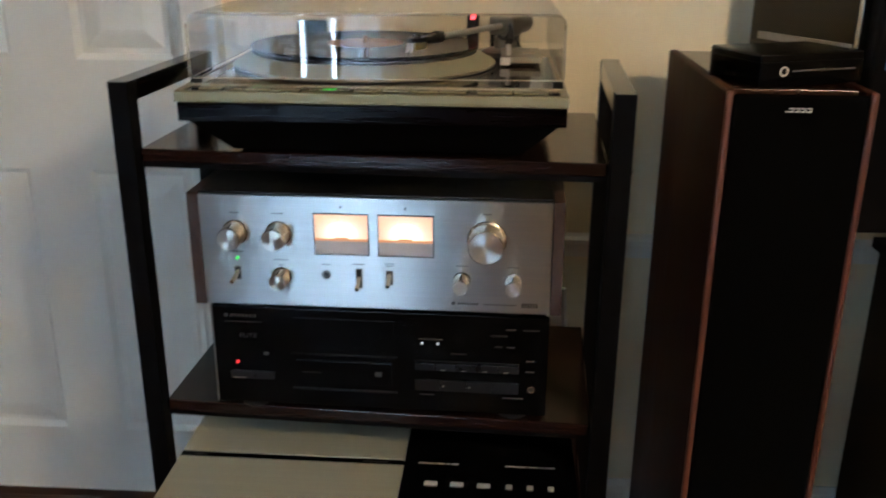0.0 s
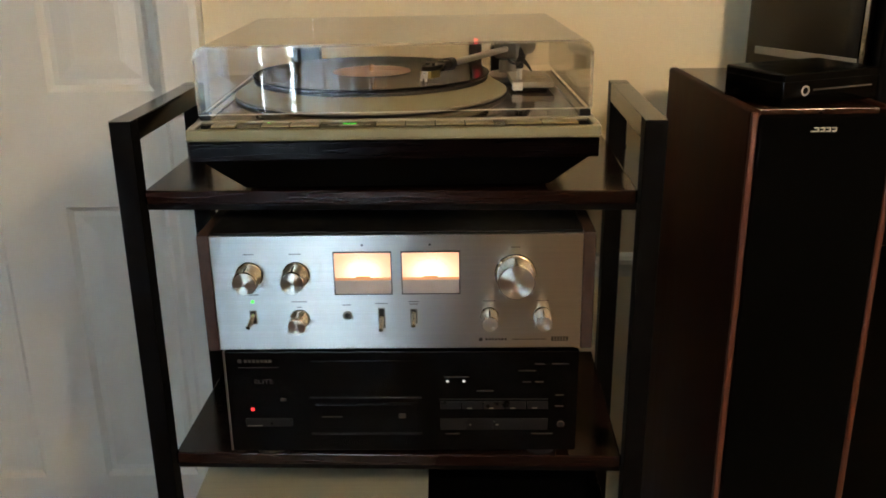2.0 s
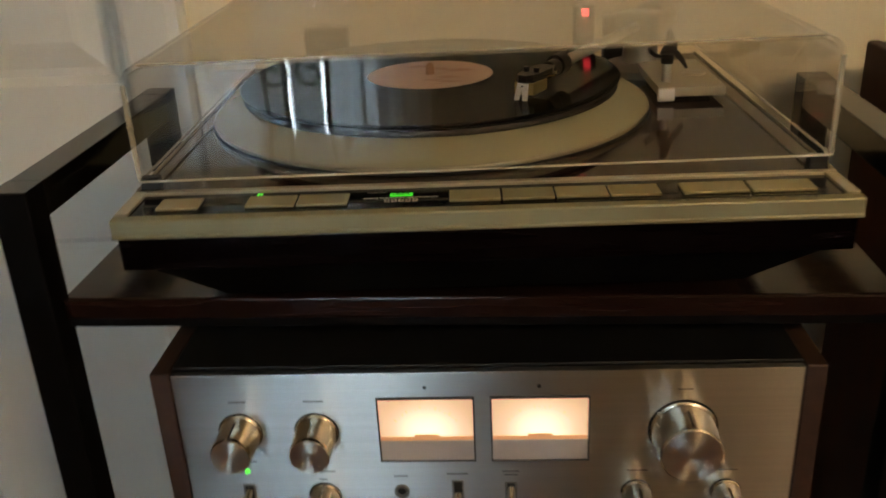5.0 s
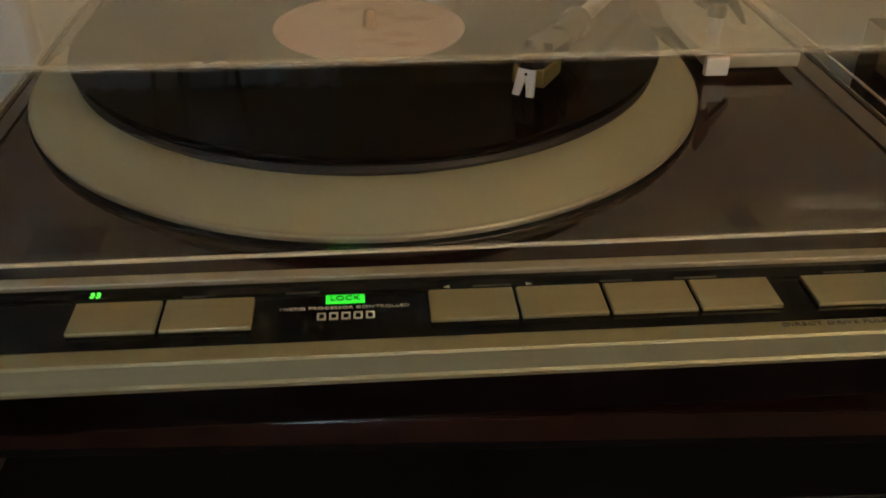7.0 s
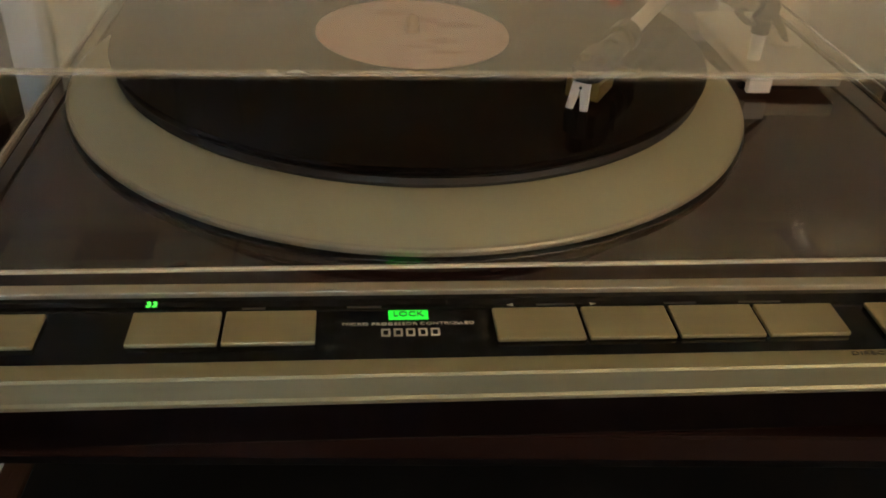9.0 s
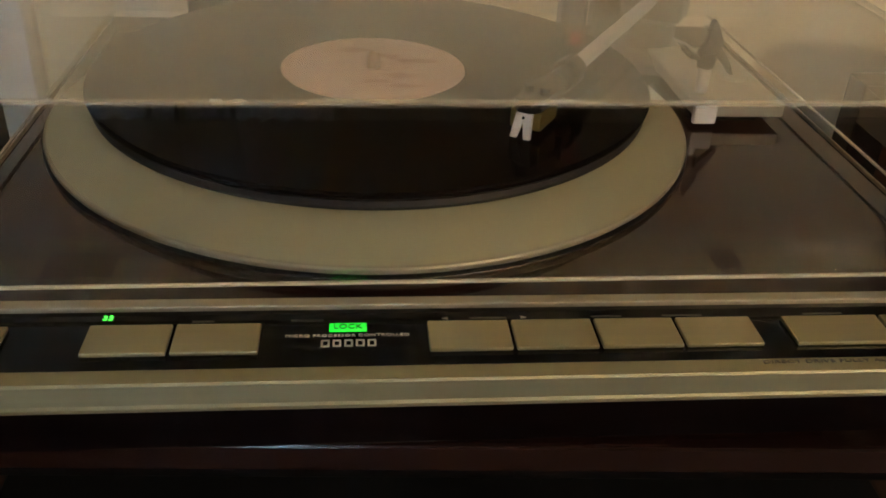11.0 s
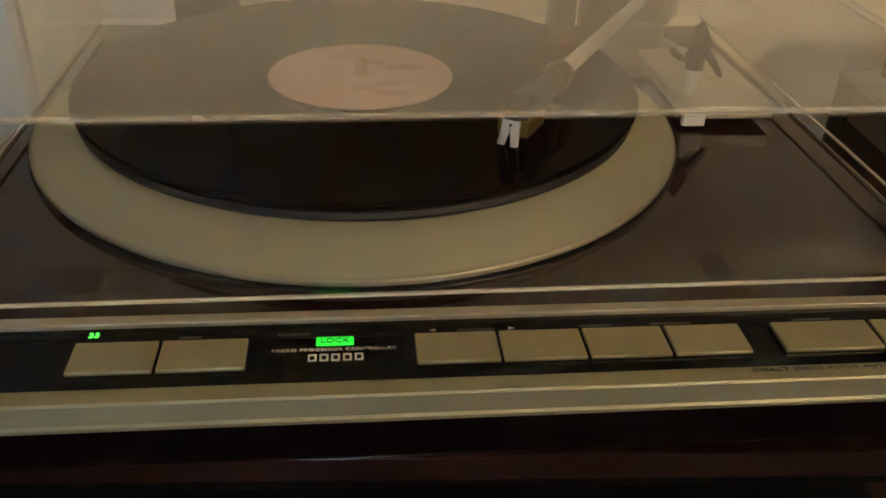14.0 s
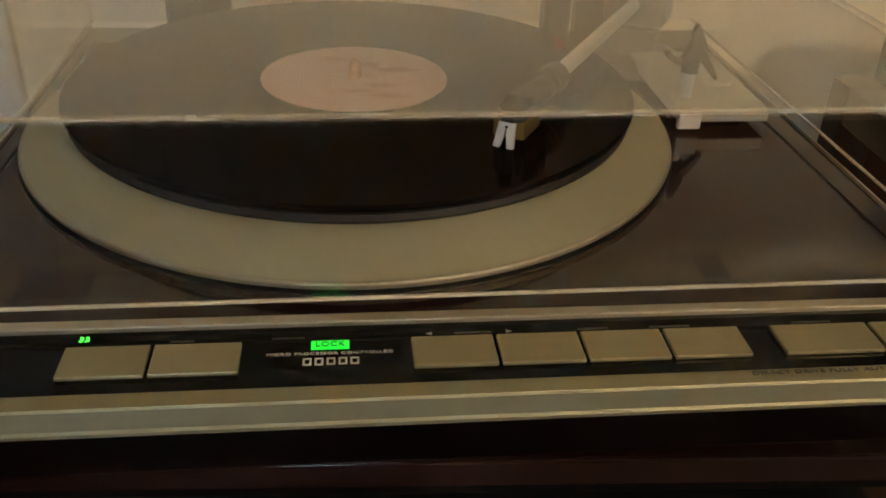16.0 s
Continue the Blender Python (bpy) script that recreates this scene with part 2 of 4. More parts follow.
def glass(name, tint, rough=0.0, ior=1.49, film=None):
    """Thin clear acrylic: mirror gloss by its fresnel, and clear behind it, with a pale film for dust, painted haze or
    painted edge gleam.
    """
    m = bpy.data.materials.new(name)
    m.use_nodes = True
    nt = m.node_tree
    nt.nodes.clear()
    out = nt.nodes.new("ShaderNodeOutputMaterial")
    tr = nt.nodes.new("ShaderNodeBsdfTransparent")
    tr.inputs[0].default_value = (*tint, 1)
    gl = nt.nodes.new("ShaderNodeBsdfGlossy")
    gl.inputs["Roughness"].default_value = rough
    lw = nt.nodes.new("ShaderNodeLayerWeight")
    lw.inputs["Blend"].default_value = 0.5
    pw = nt.nodes.new("ShaderNodeMath")
    pw.operation = "POWER"
    pw.inputs[1].default_value = 5.0
    nt.links.new(lw.outputs["Facing"], pw.inputs[0])
    fr = nt.nodes.new("ShaderNodeMath")
    fr.operation = "MULTIPLY_ADD"
    fr.inputs[1].default_value, fr.inputs[2].default_value = 1 - ((ior - 1) / (ior + 1)) ** 2, ((ior - 1) / (ior + 1)) ** 2
    nt.links.new(pw.outputs[0], fr.inputs[0])
    mx = nt.nodes.new("ShaderNodeMixShader")
    nt.links.new(fr.outputs[0], mx.inputs[0])
    nt.links.new(tr.outputs[0], mx.inputs[1])
    nt.links.new(gl.outputs[0], mx.inputs[2])
    df = nt.nodes.new("ShaderNodeBsdfDiffuse")
    df.inputs[0].default_value = (0.76, 0.71, 0.57, 1)
    ns = nt.nodes.new("ShaderNodeTexNoise")
    ns.inputs["Scale"].default_value, ns.inputs["Detail"].default_value = 9, 6
    tc = nt.nodes.new("ShaderNodeTexCoord")
    nt.links.new(tc.outputs["Object"], ns.inputs["Vector"])
    mr = nt.nodes.new("ShaderNodeMapRange")
    mr.inputs["From Min"].default_value, mr.inputs["From Max"].default_value = 0.3, 0.75
    mr.inputs["To Min"].default_value, mr.inputs["To Max"].default_value = film or DUST
    nt.links.new(ns.outputs["Fac"], mr.inputs[0])
    mx2 = nt.nodes.new("ShaderNodeMixShader")
    nt.links.new(mr.outputs[0], mx2.inputs[0])
    nt.links.new(mx.outputs[0], mx2.inputs[1])
    nt.links.new(df.outputs[0], mx2.inputs[2])
    nt.links.new(mx2.outputs[0], out.inputs[0])
    return m


def meter_glow():
    """Back-lit paper scale: a lamp low in the middle of each meter."""
    m = bpy.data.materials.new("lit_meter_scale")
    m.use_nodes = True
    nt = m.node_tree
    b = nt.nodes["Principled BSDF"]
    b.inputs["Base Color"].default_value = (0.75, 0.6, 0.45, 1)
    b.inputs["Roughness"].default_value = 0.6
    tc = nt.nodes.new("ShaderNodeTexCoord")
    mp = nt.nodes.new("ShaderNodeMapping")
    mp.inputs["Location"].default_value = (0, 0, 0.009)
    mp.inputs["Scale"].default_value = (0.85, 0.0, 1.0)
    nt.links.new(tc.outputs["Object"], mp.inputs[0])
    ln = nt.nodes.new("ShaderNodeVectorMath")
    ln.operation = "LENGTH"
    nt.links.new(mp.outputs[0], ln.inputs[0])
    rp = nt.nodes.new("ShaderNodeValToRGB")
    e = rp.color_ramp.elements
    e[0].position, e[0].color = 0.009, (1.0, 0.88, 0.66, 1)
    e[1].position, e[1].color = 0.036, (0.90, 0.45, 0.26, 1)
    mid = e.new(0.019)
    mid.color = (1.0, 0.66, 0.42, 1)
    nt.links.new(ln.outputs["Value"], rp.inputs[0])
    nt.links.new(rp.outputs[0], b.inputs["Emission Color"])
    mr = nt.nodes.new("ShaderNodeMapRange")
    mr.inputs["From Min"].default_value, mr.inputs["From Max"].default_value = 0.006, 0.028
    mr.inputs["To Min"].default_value, mr.inputs["To Max"].default_value = 1.6, 0.70
    nt.links.new(ln.outputs["Value"], mr.inputs[0])
    nt.links.new(mr.outputs[0], b.inputs["Emission Strength"])
    return m


METER = meter_glow()
ACRYL = glass("clear_acrylic", (0.975, 0.97, 0.965))
# lid top: dust, thickened to paint in the wall's hazy reflection
ACRYLTOP = glass("dusty_hazed_acrylic", (0.985, 0.98, 0.97), film=DUST_HAZE_TOP)


# ---------------------------------------------------------------- mesh helpers
def thing(name, m, label="", category="", group="", kind=""):
    ob = new(name)
    ob.empty_display_size = 0.05
    ob.matrix_world = m
    return tagged(ob, label, category, group, kind)


def part(name, bm, material, parent=None, label="", smooth=False):
    me = bpy.data.meshes.new(name)
    if smooth:
        for f in bm.faces:
            f.smooth = True
    bm.to_mesh(me)
    bm.free()
    me.materials.append(material)
    if smooth:
        me.set_sharp_from_angle(angle=radians(35))
    ob = new(name, me)
    if parent:
        ob.parent = parent
    if label:
        ob["label"] = label
    return ob


def at(ob, m):
    ob.matrix_basis = m
    return ob


def add_box(bm, x0, x1, y0, y1, z0, z1, bevel=0.0, seg=2):
    r = bmesh.ops.create_cube(bm, size=1.0)
    vs = r["verts"]
    for v in vs:
        v.co = Vector(((x0 + x1) / 2 + v.co.x * (x1 - x0), (y0 + y1) / 2 + v.co.y * (y1 - y0), (z0 + z1) / 2 + v.co.z * (z1 - z0)))
    if bevel:
        es = list({e for v in vs for e in v.link_edges})
        bmesh.ops.bevel(bm, geom=es, offset=bevel, segments=seg, affect="EDGES", profile=0.5)
    return bm


def box(x0, x1, y0, y1, z0, z1, bevel=0.0, seg=2):
    return add_box(bmesh.new(), x0, x1, y0, y1, z0, z1, bevel, seg)


def add_lathe(bm, profile, n=64, m=None):
    """Turns (radius, height) pairs round z."""
    rings = []
    for r, z in profile:
        if r < 1e-6:
            rings.append([bm.verts.new((0, 0, z))])
        else:
            rings.append([bm.verts.new((r * math.cos(2 * math.pi * i / n), r * math.sin(2 * math.pi * i / n), z)) for i in range(n)])
    for a, b in zip(rings, rings[1:]):
        for i in range(n):
            j = (i + 1) % n
            if len(a) == 1 and len(b) > 1:
                bm.faces.new((a[0], b[i], b[j]))
            elif len(b) == 1 and len(a) > 1:
                bm.faces.new((a[i], b[0], a[j]))
            elif len(a) > 1:
                bm.faces.new((a[i], b[i], b[j], a[j]))
    bmesh.ops.recalc_face_normals(bm, faces=bm.faces)
    if m is not None:
        bmesh.ops.transform(bm, matrix=m, verts=[v for ring in rings for v in ring])
    return bm


def lathe(profile, n=64, m=None):
    return add_lathe(bmesh.new(), profile, n, m)


def add_prism(bm, pts, axis, a, b):
    """Pushes a closed outline along one axis ('x', 'y' or 'z') from a to b."""
    def put(p, q):
        u, v = p
        return {"x": (q, u, v), "y": (u, q, v), "z": (u, v, q)}[axis]
    A = [bm.verts.new(put(p, a)) for p in pts]
    B = [bm.verts.new(put(p, b)) for p in pts]
    n = len(pts)
    bm.faces.new(A)
    bm.faces.new(B[::-1])
    for i in range(n):
        j = (i + 1) % n
        bm.faces.new((A[i], B[i], B[j], A[j]))
    bmesh.ops.recalc_face_normals(bm, faces=bm.faces)
    return bm


def prism(pts, axis, a, b):
    return add_prism(bmesh.new(), pts, axis, a, b)


def rod(points, r, n=12):
    """A round tube along points."""
    bm = bmesh.new()
    pts = [Vector(p) for p in points]
    rings = []
    for i, p in enumerate(pts):
        d = (pts[min(i + 1, len(pts) - 1)] - pts[max(i - 1, 0)]).normalized()
        u = d.orthogonal().normalized() if abs(d.z) > 0.9 else d.cross(Vector((0, 0, 1))).normalized()
        w = d.cross(u)
        rr = r[i] if isinstance(r, (list, tuple)) else r
        rings.append([bm.verts.new(p + rr * (math.cos(2 * math.pi * k / n) * u + math.sin(2 * math.pi * k / n) * w)) for k in range(n)])
    for a, b in zip(rings, rings[1:]):
        for k in range(n):
            bm.faces.new((a[k], a[(k + 1) % n], b[(k + 1) % n], b[k]))
    bm.faces.new(rings[0])
    bm.faces.new(rings[-1][::-1])
    bmesh.ops.recalc_face_normals(bm, faces=bm.faces)
    return bm


def lettering(name, text, height, m, material, parent, wide=1.0, label=""):
    """Words in the built-in font, as a thin mesh."""
    cu = bpy.data.curves.new(name, "FONT")
    cu.body, cu.size, cu.align_x, cu.align_y = text, height / 0.72, "CENTER", "CENTER"
    cu.extrude = 0.0002
    cu.space_character = 1.05
    tmp = bpy.data.objects.new(name, cu)
    scene.collection.objects.link(tmp)
    bpy.context.view_layer.update()
    me = bpy.data.meshes.new_from_object(tmp.evaluated_get(bpy.context.evaluated_depsgraph_get()))
    bpy.data.objects.remove(tmp)
    me.materials.clear()
    me.materials.append(material)
    ob = new(name, me)
    ob.parent = parent
    ob.matrix_basis = m @ Matrix.Diagonal((wide, 1, 1, 1))
    if label:
        ob["label"] = label
    return ob


# poses that lay flat work on a front face (looking along +y) or on a top
def on_front(x, y, z):
    return pose(x, y, z, 90, 0, 0)


def on_top(x, y, z):
    return pose(x, y, z)


# ---------------------------------------------------------------- the room
def slab(name, x0, x1, y0, y1, z0, z1, material, label, category):
    return tagged(part(name, box(x0, x1, y0, y1, z0, z1), material), label, category, kind="structure")


floor = slab("floor", -1.9, 2.9, -2.9, 0.9, -0.10, -0.004, FLOOR, "dark red oak board floor with satin varnish", "floor")
slab("ceiling", -1.9, 2.9, -2.9, 0.9, 2.45, 2.55, CEIL, "plain off-white painted ceiling", "ceiling")
slab("wall_north", -0.325, 2.9, 0.56, 0.68, 0.0, 2.45, WALL, "cream yellow painted wall behind the rack", "wall")
slab("wall_west", -1.9, -1.78, -2.9, 0.9, 0.0, 2.45, ROOM, "unseen side wall of the room, toned dark to dim reflections", "wall")
slab("wall_east", 2.78, 2.9, -2.9, 0.56, 0.0, 2.45, ROOM, "unseen side wall of the room, toned dark to dim reflections", "wall")
slab("wall_northwest", -1.78, -1.20, 0.56, 0.68, 0.0, 2.45, DOORW, "off-white painted wall beside the door", "wall")
slab("wall_over_door", -1.20, -0.325, 0.56, 0.68, 2.06, 2.45, WALL, "cream painted wall above the door", "wall")
wb = bmesh.new()
for x0, x1, z0, z1 in ((-1.78, -0.95, 0, 2.45), (-0.29, 1.70, 0, 2.45), (2.05, 2.78, 0, 2.45), (-0.95, -0.29, 0, 0.2), (-0.95, -0.29, 2.05, 2.45),
                       (1.70, 2.05, 0, 0.5), (1.70, 2.05, 2.05, 2.45)):
    add_box(wb, x0, x1, -2.52, -2.40, z0, z1)
tagged(part("wall_south", wb, ROOM), "unseen rear wall with two tall windows, toned dark to dim reflections", "wall", kind="structure")


def window(name, x0, x1, z0, z1):
    w = thing(name, pose((x0 + x1) / 2, -2.46, z0), "tall window with white frame in the rear wall", "window", kind="structure")
    h, d = (x1 - x0) / 2, z1 - z0
    bm = bmesh.new()
    for a, b, c, e in ((-h, -h + 0.04, 0, d), (h - 0.04, h, 0, d), (-h + 0.04, h - 0.04, 0, 0.05), (-h + 0.04, h - 0.04, d - 0.05, d), (-h + 0.04, h - 0.04, d * 0.52, d * 0.52 + 0.035)):
        add_box(bm, a, b, -0.03, 0.03, c, e)
    part("window_frame", bm, DOORW, w)
    p = part("pane", box(-h + 0.04, h - 0.04, -0.004, 0.0, 0.05, d - 0.05), ACRYL, w)
    p.visible_shadow = False
    return w


window("window_1", -0.95, -0.29, 0.2, 2.05)
window("window_2", 1.70, 2.05, 0.5, 2.05)
slab("backdrop", -4, 6, -4.6, -4.55, -1.0, 5.0, mat("daylight_haze", (0.3, 0.4, 0.5), 0.9, emit=(0.45, 0.72, 1.0), emit_strength=HAZE), "pale blue daylight beyond the windows", "backdrop")


def curtain(x0, x1, name="curtain"):
    bm = bmesh.new()
    n = 60
    top = []
    for i in range(n + 1):
        u = i / n
        x = x0 + (x1 - x0) * u
        y = -2.33 + 0.022 * math.sin(u * 31 + x0 * 7) + 0.008 * math.sin(u * 77)
        top.append((x, y))
    back = [(x, y - 0.003) for x, y in reversed(top)]
    add_prism(bm, top + back, "z", 0.03, 2.14)
    return tagged(part(name, bm, CURTAIN, smooth=True), "gathered pale curtain hanging beside a window", "curtain", group="window curtains")


curtain(-1.10, -0.720)
curtain(-0.715, -0.595)
curtain(-0.575, -0.475)
curtain(-0.462, -0.12)
rodt = thing("curtain_rod", pose(-0.62, -2.33, 2.16), "dark iron curtain rod above the window", "curtain rod")
part("rod", rod([(-0.62, 0, 0), (0.62, 0, 0)], 0.012), IRON, rodt, smooth=True)
for s in (-0.5, 0.5):
    part("bracket", box(s - 0.012, s + 0.012, -0.09, 0.0, -0.03, 0.012), IRON, rodt)



def spiral(cx, cz, r0, r1, turns, start, sx=1):
    pts = []
    for i in range(40):
        u = i / 39
        r = r0 + (r1 - r0) * u
        a = start + turns * 2 * math.pi * u
        pts.append((cx + sx * r * math.cos(a), 0.0, cz + r * math.sin(a)))
    return pts


PS = thing("plant_stand", pose(-0.50, -1.95, 0.0), "empty wrought-iron plant stand with scrolls, before the window", "plant stand")
part("top_ring", rod([(0.13 * math.cos(i * 0.2618), 0.13 * math.sin(i * 0.2618), 0.86) for i in range(25)], 0.007, 8), IRON, PS, smooth=True)
for k in range(3):
    a_ = radians(90 + 120 * k)
    part("leg", rod([(0.13 * math.cos(a_), 0.13 * math.sin(a_), 0.86), (0.10 * math.cos(a_), 0.10 * math.sin(a_), 0.45), (0.15 * math.cos(a_), 0.15 * math.sin(a_), 0.008)], 0.007, 8), IRON, PS, smooth=True)
for cx, cz, sx in ((-0.055, 0.74, 1), (0.055, 0.74, -1), (-0.055, 0.60, 1), (0.055, 0.60, -1)):
    part("scroll", rod(spiral(cx, cz, 0.012, 0.055, 1.4, 0.6, sx), 0.006, 8), IRON, PS, smooth=True)

# door with raised-panel mouldings
DY = 0.600
door = thing("door_1", pose(-0.78, DY, 0.0), "white painted panelled interior door, closed", "door", kind="structure")
leaf = box(-0.39, 0.380, 0.012, 0.045, 0.006, 2.04)
part("door_leaf", leaf, DOORW, door)


def door_panel(x0, x1, z0, z1):
    bm = bmesh.new()
    rings = []
    for ins, y in ((0.0, 0.0), (0.010, 0.009), (0.020, 0.009), (0.045, 0.003), (0.052, 0.002)):
        rings.append([bm.verts.new((x, y, z)) for x, z in ((x0 + ins, z0 + ins), (x1 - ins, z0 + ins), (x1 - ins, z1 - ins), (x0 + ins, z1 - ins))])
    for a, b in zip(rings, rings[1:]):
        for i in range(4):
            bm.faces.new((a[i], a[(i + 1) % 4], b[(i + 1) % 4], b[i]))
    bm.faces.new(rings[-1])
    bmesh.ops.recalc_face_normals(bm, faces=bm.faces)
    return part("door_panel", bm, DOORW, door)


# panels and the flat stiles and rails between them
PX = ((-0.325, 0.055), (0.172, 0.352))
PZ = ((0.155, 0.705), (0.908, 1.62), (1.74, 1.95))
for x0, x1 in PX:
    for z0, z1 in PZ:
        door_panel(x0, x1, z0, z1)
bm = bmesh.new()
for a, b in ((-0.39, PX[0][0]), (PX[0][1], PX[1][0]), (PX[1][1], 0.38)):
    add_box(bm, a, b, 0.0, 0.012, 0.006, 2.04)
for x0, x1 in PX:
    for a, b in ((0.006, PZ[0][0]), (PZ[0][1], PZ[1][0]), (PZ[1][1], PZ[2][0]), (PZ[2][1], 2.04)):
        add_box(bm, x0, x1, 0.0, 0.012, a, b)
part("door_stiles", bm, DOORW, door)

tr = thing("door_casing", pose(-0.36, 0.56, 0.0), "white painted wooden door casing", "trim", kind="structure")
part("casing_board", prism([(-0.040, 0.04), (-0.040, -0.012), (-0.032, -0.018), (0.018, -0.022), (0.030, -0.020), (0.035, -0.013), (0.035, 0.0), (0.035, 0.04)], "z", 0.0, 2.10), DOORW, tr)
part("casing_head", box(-0.90, -0.042, -0.02, 0.04, 2.042, 2.10, 0.004), DOORW, tr)
part("casing_far", box(-0.90, -0.812, -0.02, 0.04, 0.0, 2.04, 0.004), DOORW, tr)
bb = part("baseboard", prism([(0.56, 0.0), (0.545, 0.0), (0.545, 0.085), (0.549, 0.10), (0.556, 0.11), (0.56, 0.11)], "x", -0.32, 2.78), DOORW)
tagged(bb, "white painted baseboard along the wall", "baseboard", kind="structure")

cr = part("chair_rail", prism([(0.56, 0.575), (0.552, 0.577), (0.548, 0.590), (0.540, 0.604), (0.540, 0.612), (0.545, 0.618), (0.56, 0.620)], "x", -0.323, 2.78), DOORW)
tagged(cr, "pale painted chair rail moulding along the wall", "trim", kind="structure")

# ---------------------------------------------------------------- the rack
RACK = pose(-0.011, 0.038, 0.0, 0, 0, -2.8)
rack = thing("hifi_rack", RACK, "black steel tube rack with dark walnut shelves", "rack")
W2, PT = 0.306, 0.0245
D = 0.284
for sx in (-1, 1):
    xo, xi = (sx * W2, sx * (W2 - PT))
    a, b = min(xo, xi), max(xo, xi)
    part("top_rail", box(a, b, PT + 0.0003, D - PT - 0.0003, 0.9365, 0.961, 0.0008), RAILM, rack)
    part("post", box(a, b, 0.0, PT, 0.012, 0.9606, 0.0008), BLACKM, rack)
    part("post_cap", box(a, b, 0.0, PT, 0.9607, 0.9612, 0.0001), RAILM, rack)
    part("post_cap", box(a, b, D - PT, D, 0.9607, 0.9612, 0.0001), RAILM, rack)
    part("post", box(a, b, D - PT, D, 0.012, 0.9606, 0.0008), BLACKM, rack)
    part("foot_rail", box(a, b, PT + 0.001, D - PT - 0.001, 0.03, 0.055, 0.002), BLACKM, rack)
    for y in (0.015, D - 0.015):
        part("foot", lathe([(0, 0), (0.012, 0), (0.013, 0.004), (0.010, 0.012), (0, 0.012)], 20, Matrix.Translation(((a + b) / 2, y, 0))), RUBBER, rack)
    for y in (0.015, D - 0.015):
        part("bolt", lathe([(0.0, 0.0), (0.0045, 0.0), (0.004, 0.002), (0.0, 0.003)], 14, Matrix.Translation((xo, y, 0.871)) @ pose(0, 0, 0, 0, sx * 90, 0)), CHROME, rack)
for name, z, t in (("upper", 0.879, 0.016), ("middle", 0.536, 0.016), ("lower", 0.372, 0.016)):
    sh = part("shelf", box(-W2 + PT + 0.001, W2 - PT - 0.001, 0.012, D + 0.03, z - t, z, 0.002), SHELF, rack, "dark walnut veneered shelf")
    for y in (0.016, D - 0.020):
        part("crossbar", box(-W2 + PT + 0.001, W2 - PT - 0.001, y, y + 0.02, z - t - 0.008, z - t - 0.0005, 0.001), BLACKM, rack)

# ---------------------------------------------------------------- turntable
TT = thing("record_player", pose(0, 0, 0.879), "direct-drive turntable with dark wood plinth, champagne trim and clear lid", "turntable")
S = -0.879


def tt(name, bm, m, label="", smooth=False, parent=None):
    """Part of the turntable, built in room heights."""
    bmesh.ops.translate(bm, verts=bm.verts, vec=(0, 0, S))
    return part(name, bm, m, parent or TT, label, smooth)


# tapered foot block
bm = bmesh.new()
A = [bm.verts.new(p) for p in ((-0.172, 0.055, 0.884), (0.172, 0.055, 0.884), (0.172, 0.37, 0.884), (-0.172, 0.37, 0.884))]
B = [bm.verts.new(p) for p in ((-0.210, 0.010, 0.927), (0.210, 0.010, 0.927), (0.210, 0.395, 0.927), (-0.210, 0.395, 0.927))]
bm.faces.new(A[::-1]); bm.faces.new(B)
for i in range(4):
    bm.faces.new((A[i], A[(i + 1) % 4], B[(i + 1) % 4], B[i]))
bmesh.ops.recalc_face_normals(bm, faces=bm.faces)
tt("base", bm, BASEM, "matt black tapered base")
for x in (-0.14, 0.14):
    for y in (0.125, 0.33):
        tt("foot", lathe([(0, 0.879), (0.022, 0.879), (0.023, 0.883), (0.022, 0.888), (0, 0.888)], 24, Matrix.Translation((x, y, 0))), RUBBER)
tt("plinth", box(-0.217, 0.217, 0.001, 0.405, 0.927, 0.948, 0.0015), PLINTH, "glossy dark rosewood plinth")
# front trim: a low lip round the control panel
bm = bmesh.new()
add_prism(bm, [(-0.0030, 0.9491), (-0.0043, 0.9495), (-0.0047, 0.9502), (-0.0047, 0.9513), (-0.0039, 0.9523), (-0.0036, 0.9600), (-0.0030, 0.9610), (0.0036, 0.9613), (0.0046, 0.9606), (0.0046, 0.9491)], "x", -0.2175, 0.2175)
tt("front_trim", bm, TRIM, "brushed champagne front trim")
tt("panel_trim", box(-0.2175, 0.2175, 0.0395, 0.0450, 0.9485, 0.9626, 0.0006), SILVER)
for s in (-1, 1):
    tt("side_trim", box(min(s * 0.2175, s * 0.2095), max(s * 0.2175, s * 0.2095), 0.0047, 0.0394, 0.9485, 0.9622, 0.0006), SILVER)
    tt("deck_edge", box(min(s * 0.2175, s * 0.2163), max(s * 0.2175, s * 0.2163), 0.0451, 0.404, 0.9485, 0.9632, 0.0006), SILVER)
tt("control_panel", box(-0.2094, 0.2094, 0.0047, 0.0394, 0.9485, 0.9605), PANEL, "black control panel")
tt("deck", box(-0.2162, 0.2162, 0.0451, 0.404, 0.9485, 0.9615, 0.0006), DECK, "glossy dark brown deck")
BTN = ((-0.195, -0.1695), (-0.1415, -0.1118), (-0.1108, -0.0800), (-0.0195, 0.0112), (0.0122, 0.0430), (0.0440, 0.0748), (0.0758, 0.1055), (0.1180, 0.1570), (0.1582, 0.1960))
for x0, x1 in BTN:
    tt("button", box(x0, x1 - 0.0004, 0.0118, 0.0290, 0.9606, 0.9624, 0.0005), BUTTON)
tt("speed_lamp", box(-0.1388, -0.1346, 0.0334, 0.0365, 0.9606, 0.9608), BLACKP, "speed lamp window")
dsp = tt("display", box(-0.0557, -0.0420, 0.0250, 0.0297, 0.9606, 0.9611), LCDG, "lit green status display")
